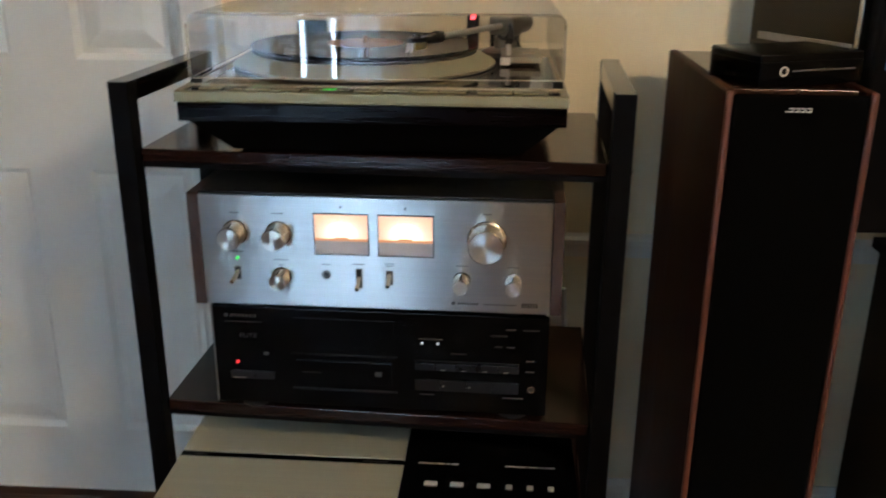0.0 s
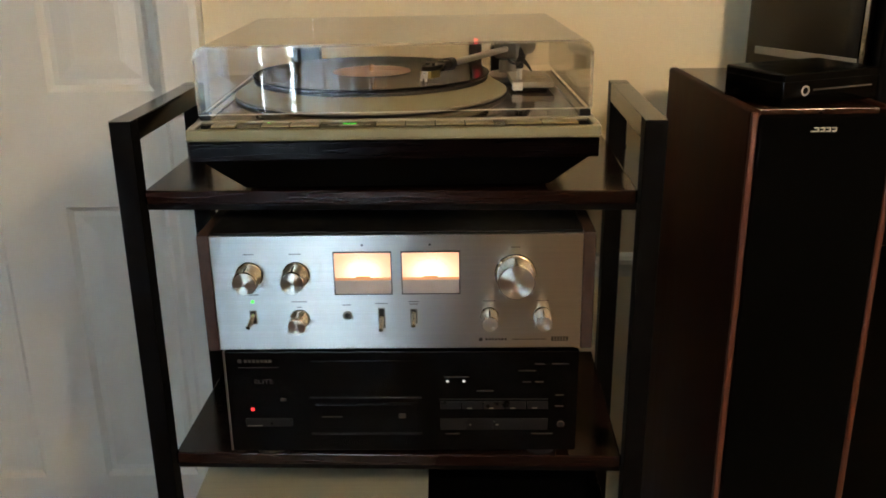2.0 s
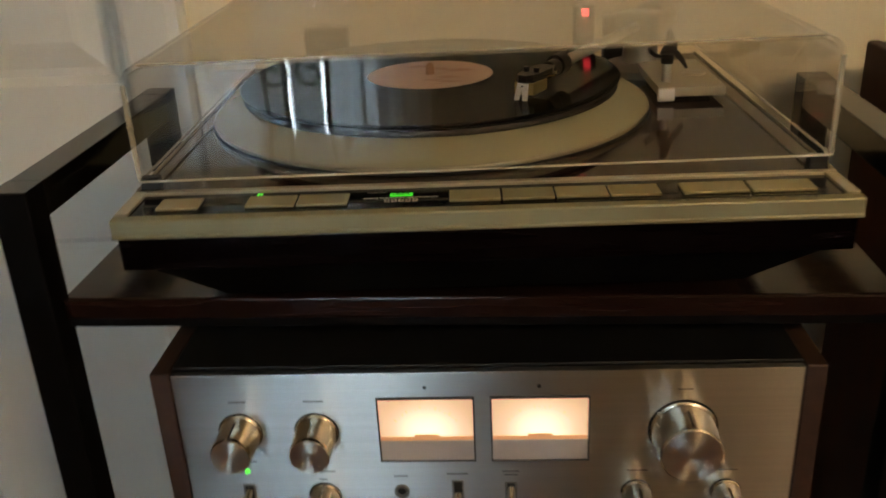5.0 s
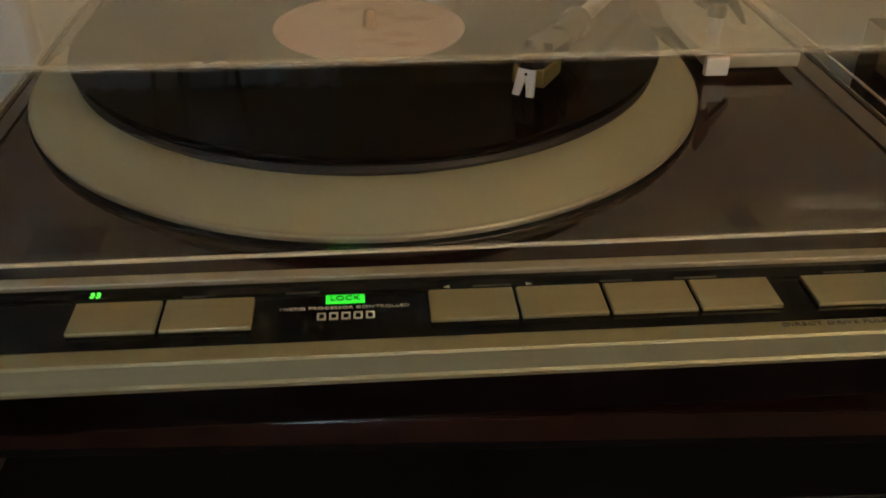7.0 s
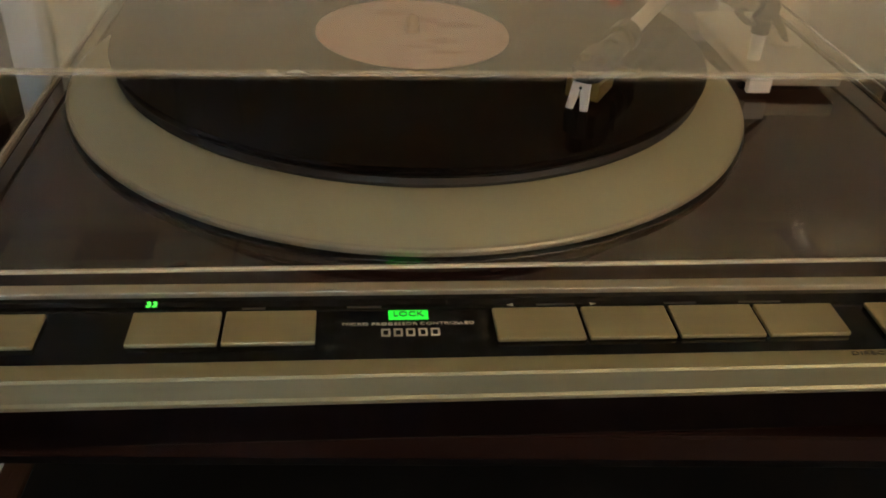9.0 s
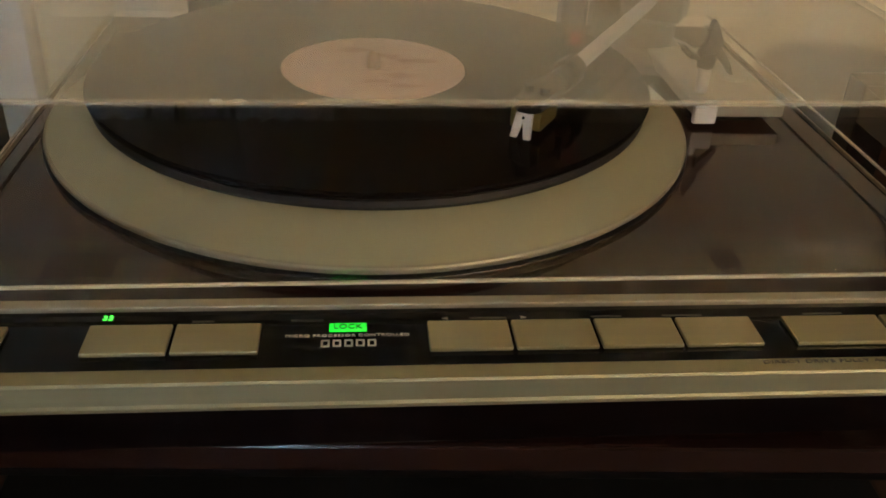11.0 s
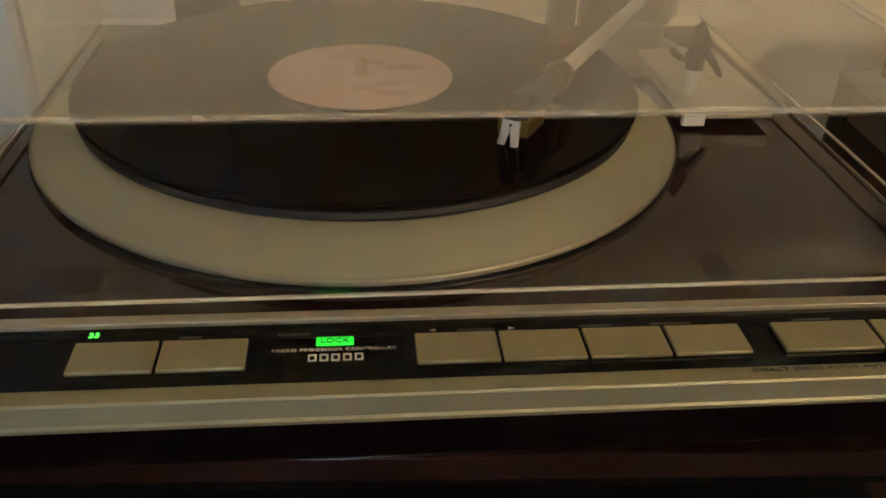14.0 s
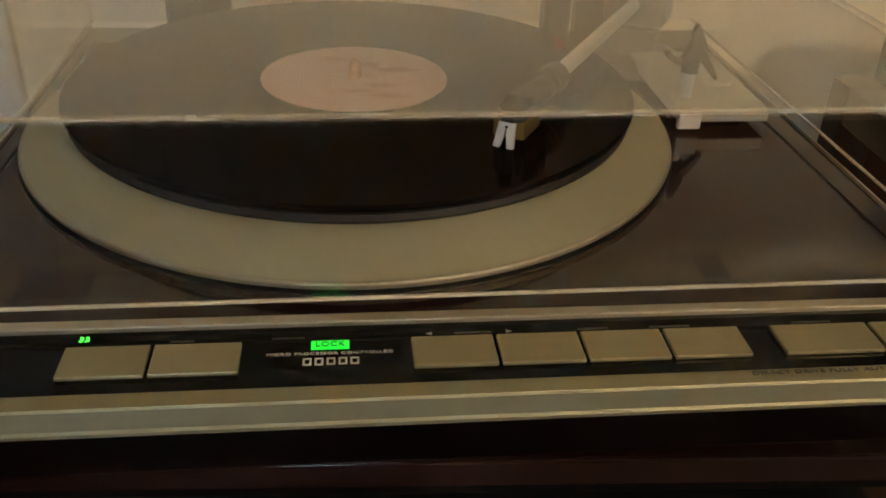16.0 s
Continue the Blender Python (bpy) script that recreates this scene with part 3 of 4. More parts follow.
lettering("display_text", "LOCK", 0.0028, on_top(-0.0489, 0.0273, 0.96125 + S), LCDTXT, TT)
lettering("speed_text", "33", 0.0028, on_top(-0.1367, 0.03495, 0.96095 + S), LEDG, TT)
lettering("panel_text", "MICRO PROCESSOR CONTROLLED", 0.0014, on_top(-0.0490, 0.0227, 0.9606 + S), PRINT, TT, 1.42)
# maker's mark as a plain row of blocks
bm = bmesh.new()
for i in range(5):
    x = -0.0585 + i * 0.0042
    for (a, b, c, d) in ((0, 0.0007, 0, 0.0040), (0.0007, 0.0030, 0, 0.0007), (0.0007, 0.0030, 0.0033, 0.0040), (0.0024, 0.0031, 0.0007, 0.0033)):
        add_box(bm, x + a, x + b, 0.0160 + c, 0.0160 + d, 0.9606, 0.9608)
tt("maker_mark", bm, PRINT)
for x, w in ((0.004, 0.014), (0.050, 0.012), (0.080, 0.016), (-0.102, 0.008), (-0.064, 0.012), (0.137, 0.016)):
    tt("printed_legend", box(x - w / 2, x + w / 2, 0.0318, 0.0330, 0.9606, 0.9607), PRINTDIM)
for x, s in ((-0.0125, -1), (0.0178, 1)):
    tt("arrow_mark", prism([(x + s * 0.0012, 0.0325), (x - s * 0.0012, 0.0316), (x - s * 0.0012, 0.0334)], "z", 0.9606, 0.9608), PRINT)
lettering("trim_text", "DIRECT DRIVE FULLY AUTOMATIC TURNTABLE", 0.0018, on_top(0.1462, 0.0018, 0.96135 + S), DARKPRINT, TT, 1.65)

# platter, mat, record
PC = Matrix.Translation((-0.036, 0.231, 0.0))
tt("platter_well", lathe([(0.165, 0.9616), (0.1734, 0.9616), (0.1731, 0.9621), (0.165, 0.9621)], 128, PC), BLACKP)
pl = lathe([(0.0, 0.966), (0.165, 0.9626), (0.1712, 0.9629), (0.1722, 0.9638), (0.1724, 0.9656), (0.1719, 0.9665), (0.1709, 0.9669)], 160, PC)
tt("platter_rim", pl, RIM, "polished platter rim", True)
tt("platter", lathe([(0.1708, 0.9669), (0.1684, 0.9684), (0.1600, 0.9732), (0.1520, 0.9779), (0.1475, 0.9793), (0.1460, 0.9768), (0.0, 0.9768)], 160, PC), PLATTER, "matt champagne platter", True)
tt("platter_mat", lathe([(0.1450, 0.9769), (0.1455, 0.9790), (0.1480, 0.9796), (0.1485, 0.9812), (0.1475, 0.9835), (0.0, 0.9835)], 128, PC), RUBBER, "black rubber platter mat", True)
tt("spindle", lathe([(0.0034, 0.9835), (0.0034, 0.993), (0.0029, 0.9958), (0.0015, 0.9975), (0, 0.9977)], 24, PC), COPPER, "worn brass centre spindle", True)

rec = thing("vinyl_record", Matrix.Translation((-0.036, 0.231, 0.9836)), "black vinyl record with a pale pink paper label, on the platter", "record")
part("disc", lathe([(0.0037, 0.0046), (0.0515, 0.0046), (0.054, 0.0042), (0.060, 0.0044), (0.1435, 0.0044), (0.1452, 0.0046), (0.1488, 0.0047), (0.1500, 0.0038), (0.1495, 0.0020), (0.145, 0.0008), (0.0037, 0.0002), (0.0037, 0.0046)], 192), VINYL, rec, smooth=True)
part("paper_label", lathe([(0.0037, 0.0047), (0.0500, 0.0047), (0.0502, 0.0048), (0.0037, 0.0050)], 96), LABEL, rec, "pale pink paper label")
random.seed(4)
bm = bmesh.new()
for k in range(7):
    a, r = random.uniform(0, 6.28), random.uniform(0.018, 0.036)
    cx, cy, rx, ry = r * math.cos(a), r * math.sin(a), random.uniform(0.004, 0.011), random.uniform(0.002, 0.005)
    pts = [(cx + rx * (1 + 0.3 * math.sin(3 * i + k)) * math.cos(i * 0.45), cy + ry * (1 + 0.3 * math.cos(2 * i + k)) * math.sin(i * 0.45)) for i in range(14)]
    add_prism(bm, pts, "z", 0.00505, 0.0051)
part("label_drawing", bm, LABELINK, rec, "faded red label drawing")

# tonearm group
STY, PIV = Vector((0.034, 0.143, 0.0)), Vector((0.150, 0.330, 0.0))
DIR = (PIV - STY).normalized()
SIDE = Vector((DIR.y, -DIR.x, 0))
ZA = 1.002


def arm_frame(dist, z):
    """A frame on the arm's line, x along it from the stylus, y to its side."""
    m = Matrix((DIR, SIDE * -1, Vector((0, 0, 1)))).transposed().to_4x4()
    m.translation = STY + DIR * dist + Vector((0, 0, z))
    return m


arm = tt("tonearm", rod([(*(STY + DIR * 0.040).xy, ZA - 0.002), (*(STY + DIR * 0.07).xy, ZA), (*(STY + DIR * 0.215).xy, ZA + 0.002)], 0.0041, 16), ARMTUBE, "silver tonearm resting on the record", True)


def on_arm(name, bm, m, dist, z, label="", smooth=False):
    bmesh.ops.transform(bm, matrix=arm_frame(dist, z), verts=bm.verts)
    return tt(name, bm, m, label, smooth, arm)


on_arm("collar", rod([(0.036, 0, 0), (0.056, 0, 0.0)], 0.0062, 18), BLACKP, 0.0, ZA - 0.001, smooth=True)
on_arm("headshell", prism([(0.000, -0.0065), (0.026, -0.0085), (0.040, -0.004), (0.040, 0.004), (0.026, 0.0085), (0.000, 0.0065), (-0.004, 0.003), (-0.004, -0.003)], "z", -0.0012, 0.0042), BLACKP, 0.0, ZA - 0.001, "black headshell")
on_arm("shell_screw", rod([(0.010, -0.004, 0.004), (0.010, -0.004, 0.0075)], 0.0022, 12), BLACKP, 0.0, ZA - 0.001, smooth=True)
on_arm("shell_screw", rod([(0.010, 0.004, 0.004), (0.010, 0.004, 0.0075)], 0.0022, 12), BLACKP, 0.0, ZA - 0.001, smooth=True)
on_arm("locking_ring", rod([(0.048, 0, 0.0), (0.060, 0, 0.0)], 0.0078, 18), BLACKP, 0.0, ZA, smooth=True)
on_arm("finger_lift", rod([(0.016, -0.009, 0), (0.012, -0.018, 0.002), (0.004, -0.022, 0.006)], 0.0011, 8), CHROME, 0.0, ZA, smooth=True)
on_arm("cartridge", box(-0.0018, 0.020, -0.0078, 0.0078, -0.0100, -0.0014, 0.001), GOLD, 0.0, ZA - 0.001, "gold phono cartridge")
# stylus holder: a sloping plate that forks into two splayed prongs, with a small dark pivot hole
bm = bmesh.new()
for a in (-1, 1):
    lo, hi = [], []
    for y, z in ((0.0003, -0.0062), (0.0018, -0.0128), (0.0050, -0.0126), (0.0044, -0.0060), (0.0040, -0.0015), (0.0, -0.0015)):
        x = -0.0026 - 0.32 * max(0.0, -z - 0.0015)
        lo.append(bm.verts.new((x - 0.0012, a * y, z)))
        hi.append(bm.verts.new((x + 0.0006, a * y, z)))
    bm.faces.new(lo), bm.faces.new(hi[::-1])
    for k in range(6):
        bm.faces.new((lo[k], hi[k], hi[(k + 1) % 6], lo[(k + 1) % 6]))
bmesh.ops.recalc_face_normals(bm, faces=bm.faces)
on_arm("stylus_guard", bm, WHITEP, 0.0, ZA - 0.001, "white forked stylus holder")
on_arm("pivot_hole", rod([(-0.0047, 0, -0.0034), (-0.0040, 0, -0.0034)], 0.0007, 10), BLACKP, 0.0, ZA - 0.001)
on_arm("counterweight", rod([(0.238, 0, 0.003), (0.240, 0, 0.003), (0.270, 0, 0.003), (0.272, 0, 0.003)], [0.0130, 0.0155, 0.0155, 0.0130], 32), GREYM, 0.0, ZA, "grey counterweight", True)
on_arm("counterweight_shaft", rod([(0.214, 0, 0.002), (0.245, 0, 0.003)], 0.006, 16), CHROME, 0.0, ZA, smooth=True)
on_arm("gimbal", box(0.206, 0.234, -0.020, 0.020, -0.012, 0.014, 0.004), GREYM, 0.0, ZA, "grey gimbal bearing block")
tt("arm_pillar", lathe([(0.0, 0.9616), (0.034, 0.9616), (0.034, 0.968), (0.028, 0.971), (0.016, 0.972), (0.015, 0.988), (0, 0.988)], 40, Matrix.Translation(PIV)), GREYM, "round tonearm pillar", True)
plate = tt("arm_base_plate", box(0.1445, 0.1970, 0.2165, 0.318, 0.9665, 0.9740, 0.0010), PLATE, "flat champagne tonearm control block")
tt("arm_base_lip", box(0.1430, 0.1560, 0.2120, 0.2163, 0.9640, 0.9742, 0.0008), WHITEP, "white lip on the control block", parent=plate)
tt("platform_leg", box(0.150, 0.190, 0.235, 0.300, 0.9616, 0.9664), BLACKP)
tt("arm_dial", lathe([(0.0, 0.9741), (0.010, 0.9741), (0.009, 0.9758), (0, 0.9760)], 32, Matrix.Translation((0.182, 0.262, 0))), PLATE, "low round dial", smooth=True, parent=plate)
post = tt("arm_rest_post", lathe([(0.0036, 0.9741), (0.0036, 0.9890), (0, 0.9890)], 20, Matrix.Translation((0.1540, 0.2370, 0))), ARMTUBE, "silver arm rest post", True)
tt("post_cap", lathe([(0.0036, 0.9885), (0.0050, 0.9890), (0.0052, 0.9960), (0.0046, 0.9966), (0, 0.9966)], 24, Matrix.Translation((0.1540, 0.2370, 0))), BLACKP, "black post cap", True, post)
# clip: a short hook, a tall pointed fin and a drooping tail
bm = prism([(0.1490, 0.9955), (0.1440, 0.9975), (0.1405, 1.0010), (0.1385, 1.0005), (0.1390, 0.9975), (0.1430, 0.9945), (0.1490, 0.9935)], "y", 0.2335, 0.2405)
add_prism(bm, [(0.1480, 0.9968), (0.1600, 0.9968), (0.1612, 1.0040), (0.1575, 1.0120), (0.1545, 1.0165), (0.1525, 1.0130), (0.1520, 1.0040)], "y", 0.2345, 0.2395)
add_prism(bm, [(0.1585, 1.0000), (0.1625, 0.9990), (0.1680, 0.9905), (0.1705, 0.9850), (0.1685, 0.9845), (0.1640, 0.9900), (0.1585, 0.9955)], "y", 0.2345, 0.2395)
tt("arm_rest_clip", bm, BLACKP, "black arm rest clip", parent=post)
tt("lamp_tower", box(0.094, 0.112, 0.352, 0.372, 0.9616, 1.018, 0.003), BLACKP, "black tower carrying a red lamp")
tt("red_lamp", box(0.1000, 0.1060, 0.3500, 0.3518, 1.0095, 1.0160), LEDR, "lit red lamp")
for x in (-0.142, 0.150):
    tt("hinge", box(x - 0.022, x + 0.022, 0.398, 0.417, 0.955, 1.000, 0.003), BLACKP, "black lid hinge")

# dust cover: a hollow clear box with rounded upper corners
bm = bmesh.new()
LX, LY0, LY1, LZ0, LZ1, LT, LR = 0.2145, 0.0435, 0.396, 0.9722, 1.0445, 0.003, 0.012


def lid_outline(ins):
    pts = [(-LX + ins, LZ0)]
    r = LR - ins
    for k in range(7):
        a = math.pi - k * math.pi / 12
        pts.append((-LX + ins + r + r * math.cos(a), LZ1 - ins - r + r * math.sin(a)))
    for k in range(7):
        a = math.pi / 2 - k * math.pi / 12
        pts.append((LX - ins - r + r * math.cos(a), LZ1 - ins - r + r * math.sin(a)))
    pts.append((LX - ins, LZ0))
    return pts


o, i_ = lid_outline(0), lid_outline(LT)
shell = o + i_[::-1]
add_prism(bm, shell, "y", LY0 + LT, LY1 - LT)
for a, b in ((LY0, LY0 + LT), (LY1 - LT, LY1)):
    add_prism(bm, o, "y", a, b)
bmesh.ops.remove_doubles(bm, verts=bm.verts, dist=1e-6)
lid = tt("dust_cover", bm, ACRYL, "clear acrylic dust cover, closed")
lid.data.materials.append(ACRYLTOP)
for f in lid.data.polygons:
    if abs(f.normal.z) > 0.9 and f.center.z > 1.0 + S:
        f.material_index = 1
# a dense pale film paints the light gathered in the acrylic edges
EDGELOW = glass("acrylic_low_edge_gleam", (0.95, 0.94, 0.90), 0.12, film=(0.60, 0.72))
EDGE = glass("acrylic_edge_gleam", (0.95, 0.92, 0.86), 0.12, film=(0.26, 0.36))
for s in (-1, 1):
    tt("lid_pad", box(s * 0.208 - 0.006, s * 0.208 + 0.006, 0.0455, 0.0530, 0.9618, 0.9705, 0.0008), BLACKP, "black lid pad", parent=TT)
# thin bars over the lid edges carry the painted gleam
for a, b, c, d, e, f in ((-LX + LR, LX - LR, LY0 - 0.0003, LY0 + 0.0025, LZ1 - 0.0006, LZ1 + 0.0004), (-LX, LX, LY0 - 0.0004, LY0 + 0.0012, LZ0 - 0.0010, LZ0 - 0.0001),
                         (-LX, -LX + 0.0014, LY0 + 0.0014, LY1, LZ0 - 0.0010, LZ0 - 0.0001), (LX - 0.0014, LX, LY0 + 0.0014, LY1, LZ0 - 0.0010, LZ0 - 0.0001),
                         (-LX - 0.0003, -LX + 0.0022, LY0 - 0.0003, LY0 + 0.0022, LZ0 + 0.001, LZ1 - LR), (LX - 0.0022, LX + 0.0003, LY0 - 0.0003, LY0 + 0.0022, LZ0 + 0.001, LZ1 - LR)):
    tt("gleam_edge", box(a, b, c, d, e, f), EDGELOW if e < LZ0 else EDGE, "polished acrylic edge with its bright gleam painted pale", parent=lid)
# the closed lid sits a little low on its left hinge
lid.matrix_basis = Matrix.Translation((LX, 0, 1.0 + S)) @ pose(0, 0, 0, 0, -0.4, 0) @ Matrix.Translation((-LX, 0, -1.0 - S))

# ---------------------------------------------------------------- amplifier
AMP = thing("amplifier", pose(-0.003, 0.0305, 0.6835, 0, -0.35, -1.8), "silver-faced stereo amplifier in a walnut case on the disc player", "amplifier")
AZ = 0.683


def am(name, bm, m, label="", smooth=False, parent=None):
    bmesh.ops.translate(bm, verts=bm.verts, vec=(0.003, -0.0305, -AZ))
    return part(name, bm, m, parent or AMP, label, smooth)


YF = 0.0305
am("fascia", box(-0.2145, 0.2095, YF, YF + 0.006, 0.6915, 0.8320, 0.0008), FACE, "brushed silver front plate")
for s in (-1, 1):
    x0, x1 = sorted((-0.0025 + s * 0.2125, -0.0025 + s * 0.2265))
    am("case_side", box(x0, x1, YF, YF + 0.33, 0.6895, 0.8335, 0.0015), WALNUT, "walnut case side")
am("case_top", box(-0.2145, 0.2095, YF + 0.0065, YF + 0.33, 0.8322, 0.8345, 0.0005), BLACKP)
am("chassis", box(-0.2140, 0.2090, YF + 0.0065, YF + 0.325, 0.6900, 0.8318), BLACKM)
for x in (-0.17, 0.165):
    for y in (0.06, 0.30):
        am("foot", lathe([(0, 0.683), (0.016, 0.683), (0.017, 0.6899), (0, 0.6899)], 20, Matrix.Translation((x, y, 0))), RUBBER)


def knob(x, z, r, length, name="knob"):
    m = pose(x, YF - 0.0002, z, 90, 0, 0)
    k = am(name, lathe([(0, 0), (r * 1.06, 0), (r * 1.06, 0.0022), (r, 0.0030), (r * 0.97, length * 0.85), (r * 0.95, length - 0.0008), (r * 0.91, length)], 64, m), KNOB, "turned aluminium knob", True)
    cap = part("knob_cap", lathe([(r * 0.91, 0.0), (r * 0.90, 0.0004), (0.0, 0.0002)], 64), KNOBCAP, k, smooth=True)
    cap.matrix_basis = Matrix.Translation((0.003, -0.0305, -AZ)) @ pose(x, YF - 0.0002 - length, z, 90, 0, 0)
    part("knob_ring", lathe([(r * 1.065, 0.0), (r * 1.10, 0.0), (r * 1.09, 0.0006), (r * 1.065, 0.0008)], 48, Matrix.Translation((0.003, -0.0305, -AZ)) @ m), BLACKP, k)
    bm = box(-0.0005, 0.0005, r * 0.96, r * 1.0, length * 0.35, length * 0.92)
    bmesh.ops.transform(bm, matrix=Matrix.Translation((0.003, -0.0305, -AZ)) @ m, verts=bm.verts)
    part("pointer", bm, DARKPRINT, k)
    return k


knob(-0.1715, 0.7855, 0.0143, 0.029)
knob(-0.1180, 0.7855, 0.0143, 0.029)
knob(-0.1170, 0.7305, 0.0108, 0.025)
knob(0.1330, 0.7845, 0.0215, 0.030, "volume_knob")
knob(0.1035, 0.7325, 0.0097, 0.026)
knob(0.1650, 0.7325, 0.0097, 0.026)


MPLATE = mat("meter_plate", (0.50, 0.44, 0.40), 0.4, 0.3, scale=50)
TICK = mat("tick_ink", (0.55, 0.28, 0.16), 0.6)
MBAND = mat("amber_band", (0.5, 0.28, 0.15), 0.5, emit=(1.0, 0.48, 0.20), emit_strength=0.42)


def meter(x0, x1):
    cx = (x0 + x1) / 2
    fr = bmesh.new()
    for a, b, c, d in ((x0 - 0.0012, x0, 0.7605, 0.8130), (x1, x1 + 0.0012, 0.7605, 0.8130), (x0, x1, 0.8115, 0.8130), (x0, x1, 0.7605, 0.7617)):
        add_box(fr, a, b, YF - 0.0016, YF - 0.0002, c, d)
    m = am("meter", fr, DARKPRINT, "back-lit level meter")
    g = part("meter_scale", box(x0 - cx, x1 - cx, -0.0006, 0.0, -0.0176, 0.0157), METER, m, "glowing amber meter scale")
    g.matrix_basis = Matrix.Translation((cx + 0.003, YF - 0.0004 - 0.0305, 0.7958 - AZ))
    b2 = box(x0 + 0.0001, x1 - 0.0001, YF - 0.0010, YF - 0.0004, 0.7617, 0.7782)
    am("meter_cover", b2, MPLATE, "grey meter cover", parent=m)
    sc = bmesh.new()
    for i in range(15):
        a = radians(140 - i * 100 / 14)
        u = Vector((math.cos(a), math.sin(a)))
        p, q = u * 0.0265, u * (0.0275 if i % 3 else 0.0290)
        add_prism(sc, [(cx + p.x - 0.00018, 0.7770 + p.y), (cx + p.x + 0.00018, 0.7770 + p.y), (cx + q.x + 0.00018, 0.7770 + q.y), (cx + q.x - 0.00018, 0.7770 + q.y)], "y", YF - 0.0012, YF - 0.0011)
    am("scale_ticks", sc, TICK, parent=m)
    nb = box(x0 + 0.0002, x1 - 0.0002, YF - 0.0014, YF - 0.0010, 0.7783, 0.7815)
    add_box(nb, cx - 0.0085, cx + 0.0085, YF - 0.0014, YF - 0.0011, 0.78155, 0.7834, 0.0003)
    am("needle_boss", nb, MBAND, parent=m)


meter(-0.0735, -0.0090)
meter(0.0040, 0.0690)
for x in (-0.041, 0.036):
    am("indicator", lathe([(0, 0), (0.0014, 0), (0.0012, 0.0008), (0, 0.0008)], 12, pose(x, YF, 0.8205, 90)), DARKPRINT)
am("power_lamp", lathe([(0, 0), (0.0019, 0), (0.0016, 0.0010), (0, 0.0012)], 14, pose(-0.171, YF, 0.7525, 90)), LEDG, "lit green power lamp")
jk = am("headphone_jack", lathe([(0.0030, 0.0), (0.0055, 0.0), (0.0055, 0.0016), (0.0034, 0.0018), (0.0030, 0.0004)], 32, pose(-0.0615, YF, 0.7345, 90)), GREYM, "headphone socket", True)
am("socket_hole", lathe([(0, 0.0003), (0.0030, 0.0003), (0.0030, 0.0005), (0, 0.0005)], 24, pose(-0.0615, YF, 0.7345, 90)), RUBBER, parent=jk)


def slider(x, z0, z1, zl, down=True, tilt=0.0):
    s = am("lever_slot", box(x - 0.0030, x + 0.0030, YF - 0.0006, YF - 0.0001, z0, z1, 0.0002), RUBBER, "black lever slot")
    fr = bmesh.new()
    for a, b, c, d in ((x - 0.0042, x - 0.0031, z0, z1), (x + 0.0031, x + 0.0042, z0, z1), (x - 0.0042, x + 0.0042, z0 - 0.0011, z0 - 0.0001), (x - 0.0042, x + 0.0042, z1 + 0.0001, z1 + 0.0011)):
        add_box(fr, a, b, YF - 0.0009, YF - 0.0001, c, d)
    am("slot_frame", fr, GREYM, parent=s)
    am("lever", rod([(x, YF - 0.0006, zl + 0.004), (x - tilt * 0.4, YF - 0.010, zl - 0.001), (x - tilt, YF - 0.019, zl - 0.0045)], [0.0026, 0.0030, 0.0026], 14), KNOB, "aluminium lever", True, s)


slider(-0.1715, 0.7255, 0.7405, 0.7320, tilt=0.003)
slider(-0.0215, 0.7190, 0.7425, 0.7280)
slider(0.0160, 0.7245, 0.7410, 0.7330)
for x, z, w in ((-0.171, 0.8105, 0.012), (-0.118, 0.8105, 0.014), (-0.171, 0.7610, 0.016), (-0.117, 0.7520, 0.018), (-0.117, 0.7450, 0.006), (-0.0615, 0.7475, 0.010), (-0.0215, 0.7490, 0.015),
                (0.016, 0.7510, 0.012), (0.016, 0.7480, 0.010), (0.133, 0.8165, 0.010), (0.1035, 0.7510, 0.014), (0.165, 0.7510, 0.014), (0.150, 0.7022, 0.040)):
    am("printed_legend", box(x - w / 2, x + w / 2, YF - 0.00025, YF - 0.0001, z - 0.0006, z + 0.0006), FAINT)
bm = bmesh.new()
for i in range(7):
    add_box(bm, 0.0990 + i * 0.0037, 0.0990 + i * 0.0037 + 0.0027, YF - 0.00025, YF - 0.0001, 0.7010, 0.7038)
am("maker_disc", lathe([(0.0, 0.0001), (0.0024, 0.0001), (0.0024, 0.0002), (0.0, 0.0002)], 20, pose(0.0935, YF, 0.7024, 90)), DARKPRINT)
for i in range(6):
    am("type_mark", box(0.1760 + i * 0.0034, 0.1760 + i * 0.0034 + 0.0024, YF - 0.00025, YF - 0.0001, 0.6995, 0.7055), DARKPRINT)
am("maker_mark", bm, DARKPRINT, "dark printed maker's mark")

# ---------------------------------------------------------------- disc player
CD = thing("disc_player", pose(-0.003, 0.0430, 0.536, 0, 0, -1.6), "black disc player with a red standby lamp, on the middle shelf", "disc player")


def cd(name, bm, m, label="", smooth=False, parent=None):
    bmesh.ops.translate(bm, verts=bm.verts, vec=(0.003, -0.0430, -0.536))
    return part(name, bm, m, parent or CD, label, smooth)


YC = 0.0430
cd("body", box(-0.208, 0.208, YC + 0.010, YC + 0.30, 0.5460, 0.6820, 0.001), BLACKM)
cd("fascia", box(-0.2140, 0.2120, YC, YC + 0.0095, 0.5460, 0.6825, 0.002), CDFACE, "glossy black front panel")
cd("side_edge", box(-0.2160, -0.2142, YC + 0.001, YC + 0.012, 0.5460, 0.6825, 0.0004), GREYM)
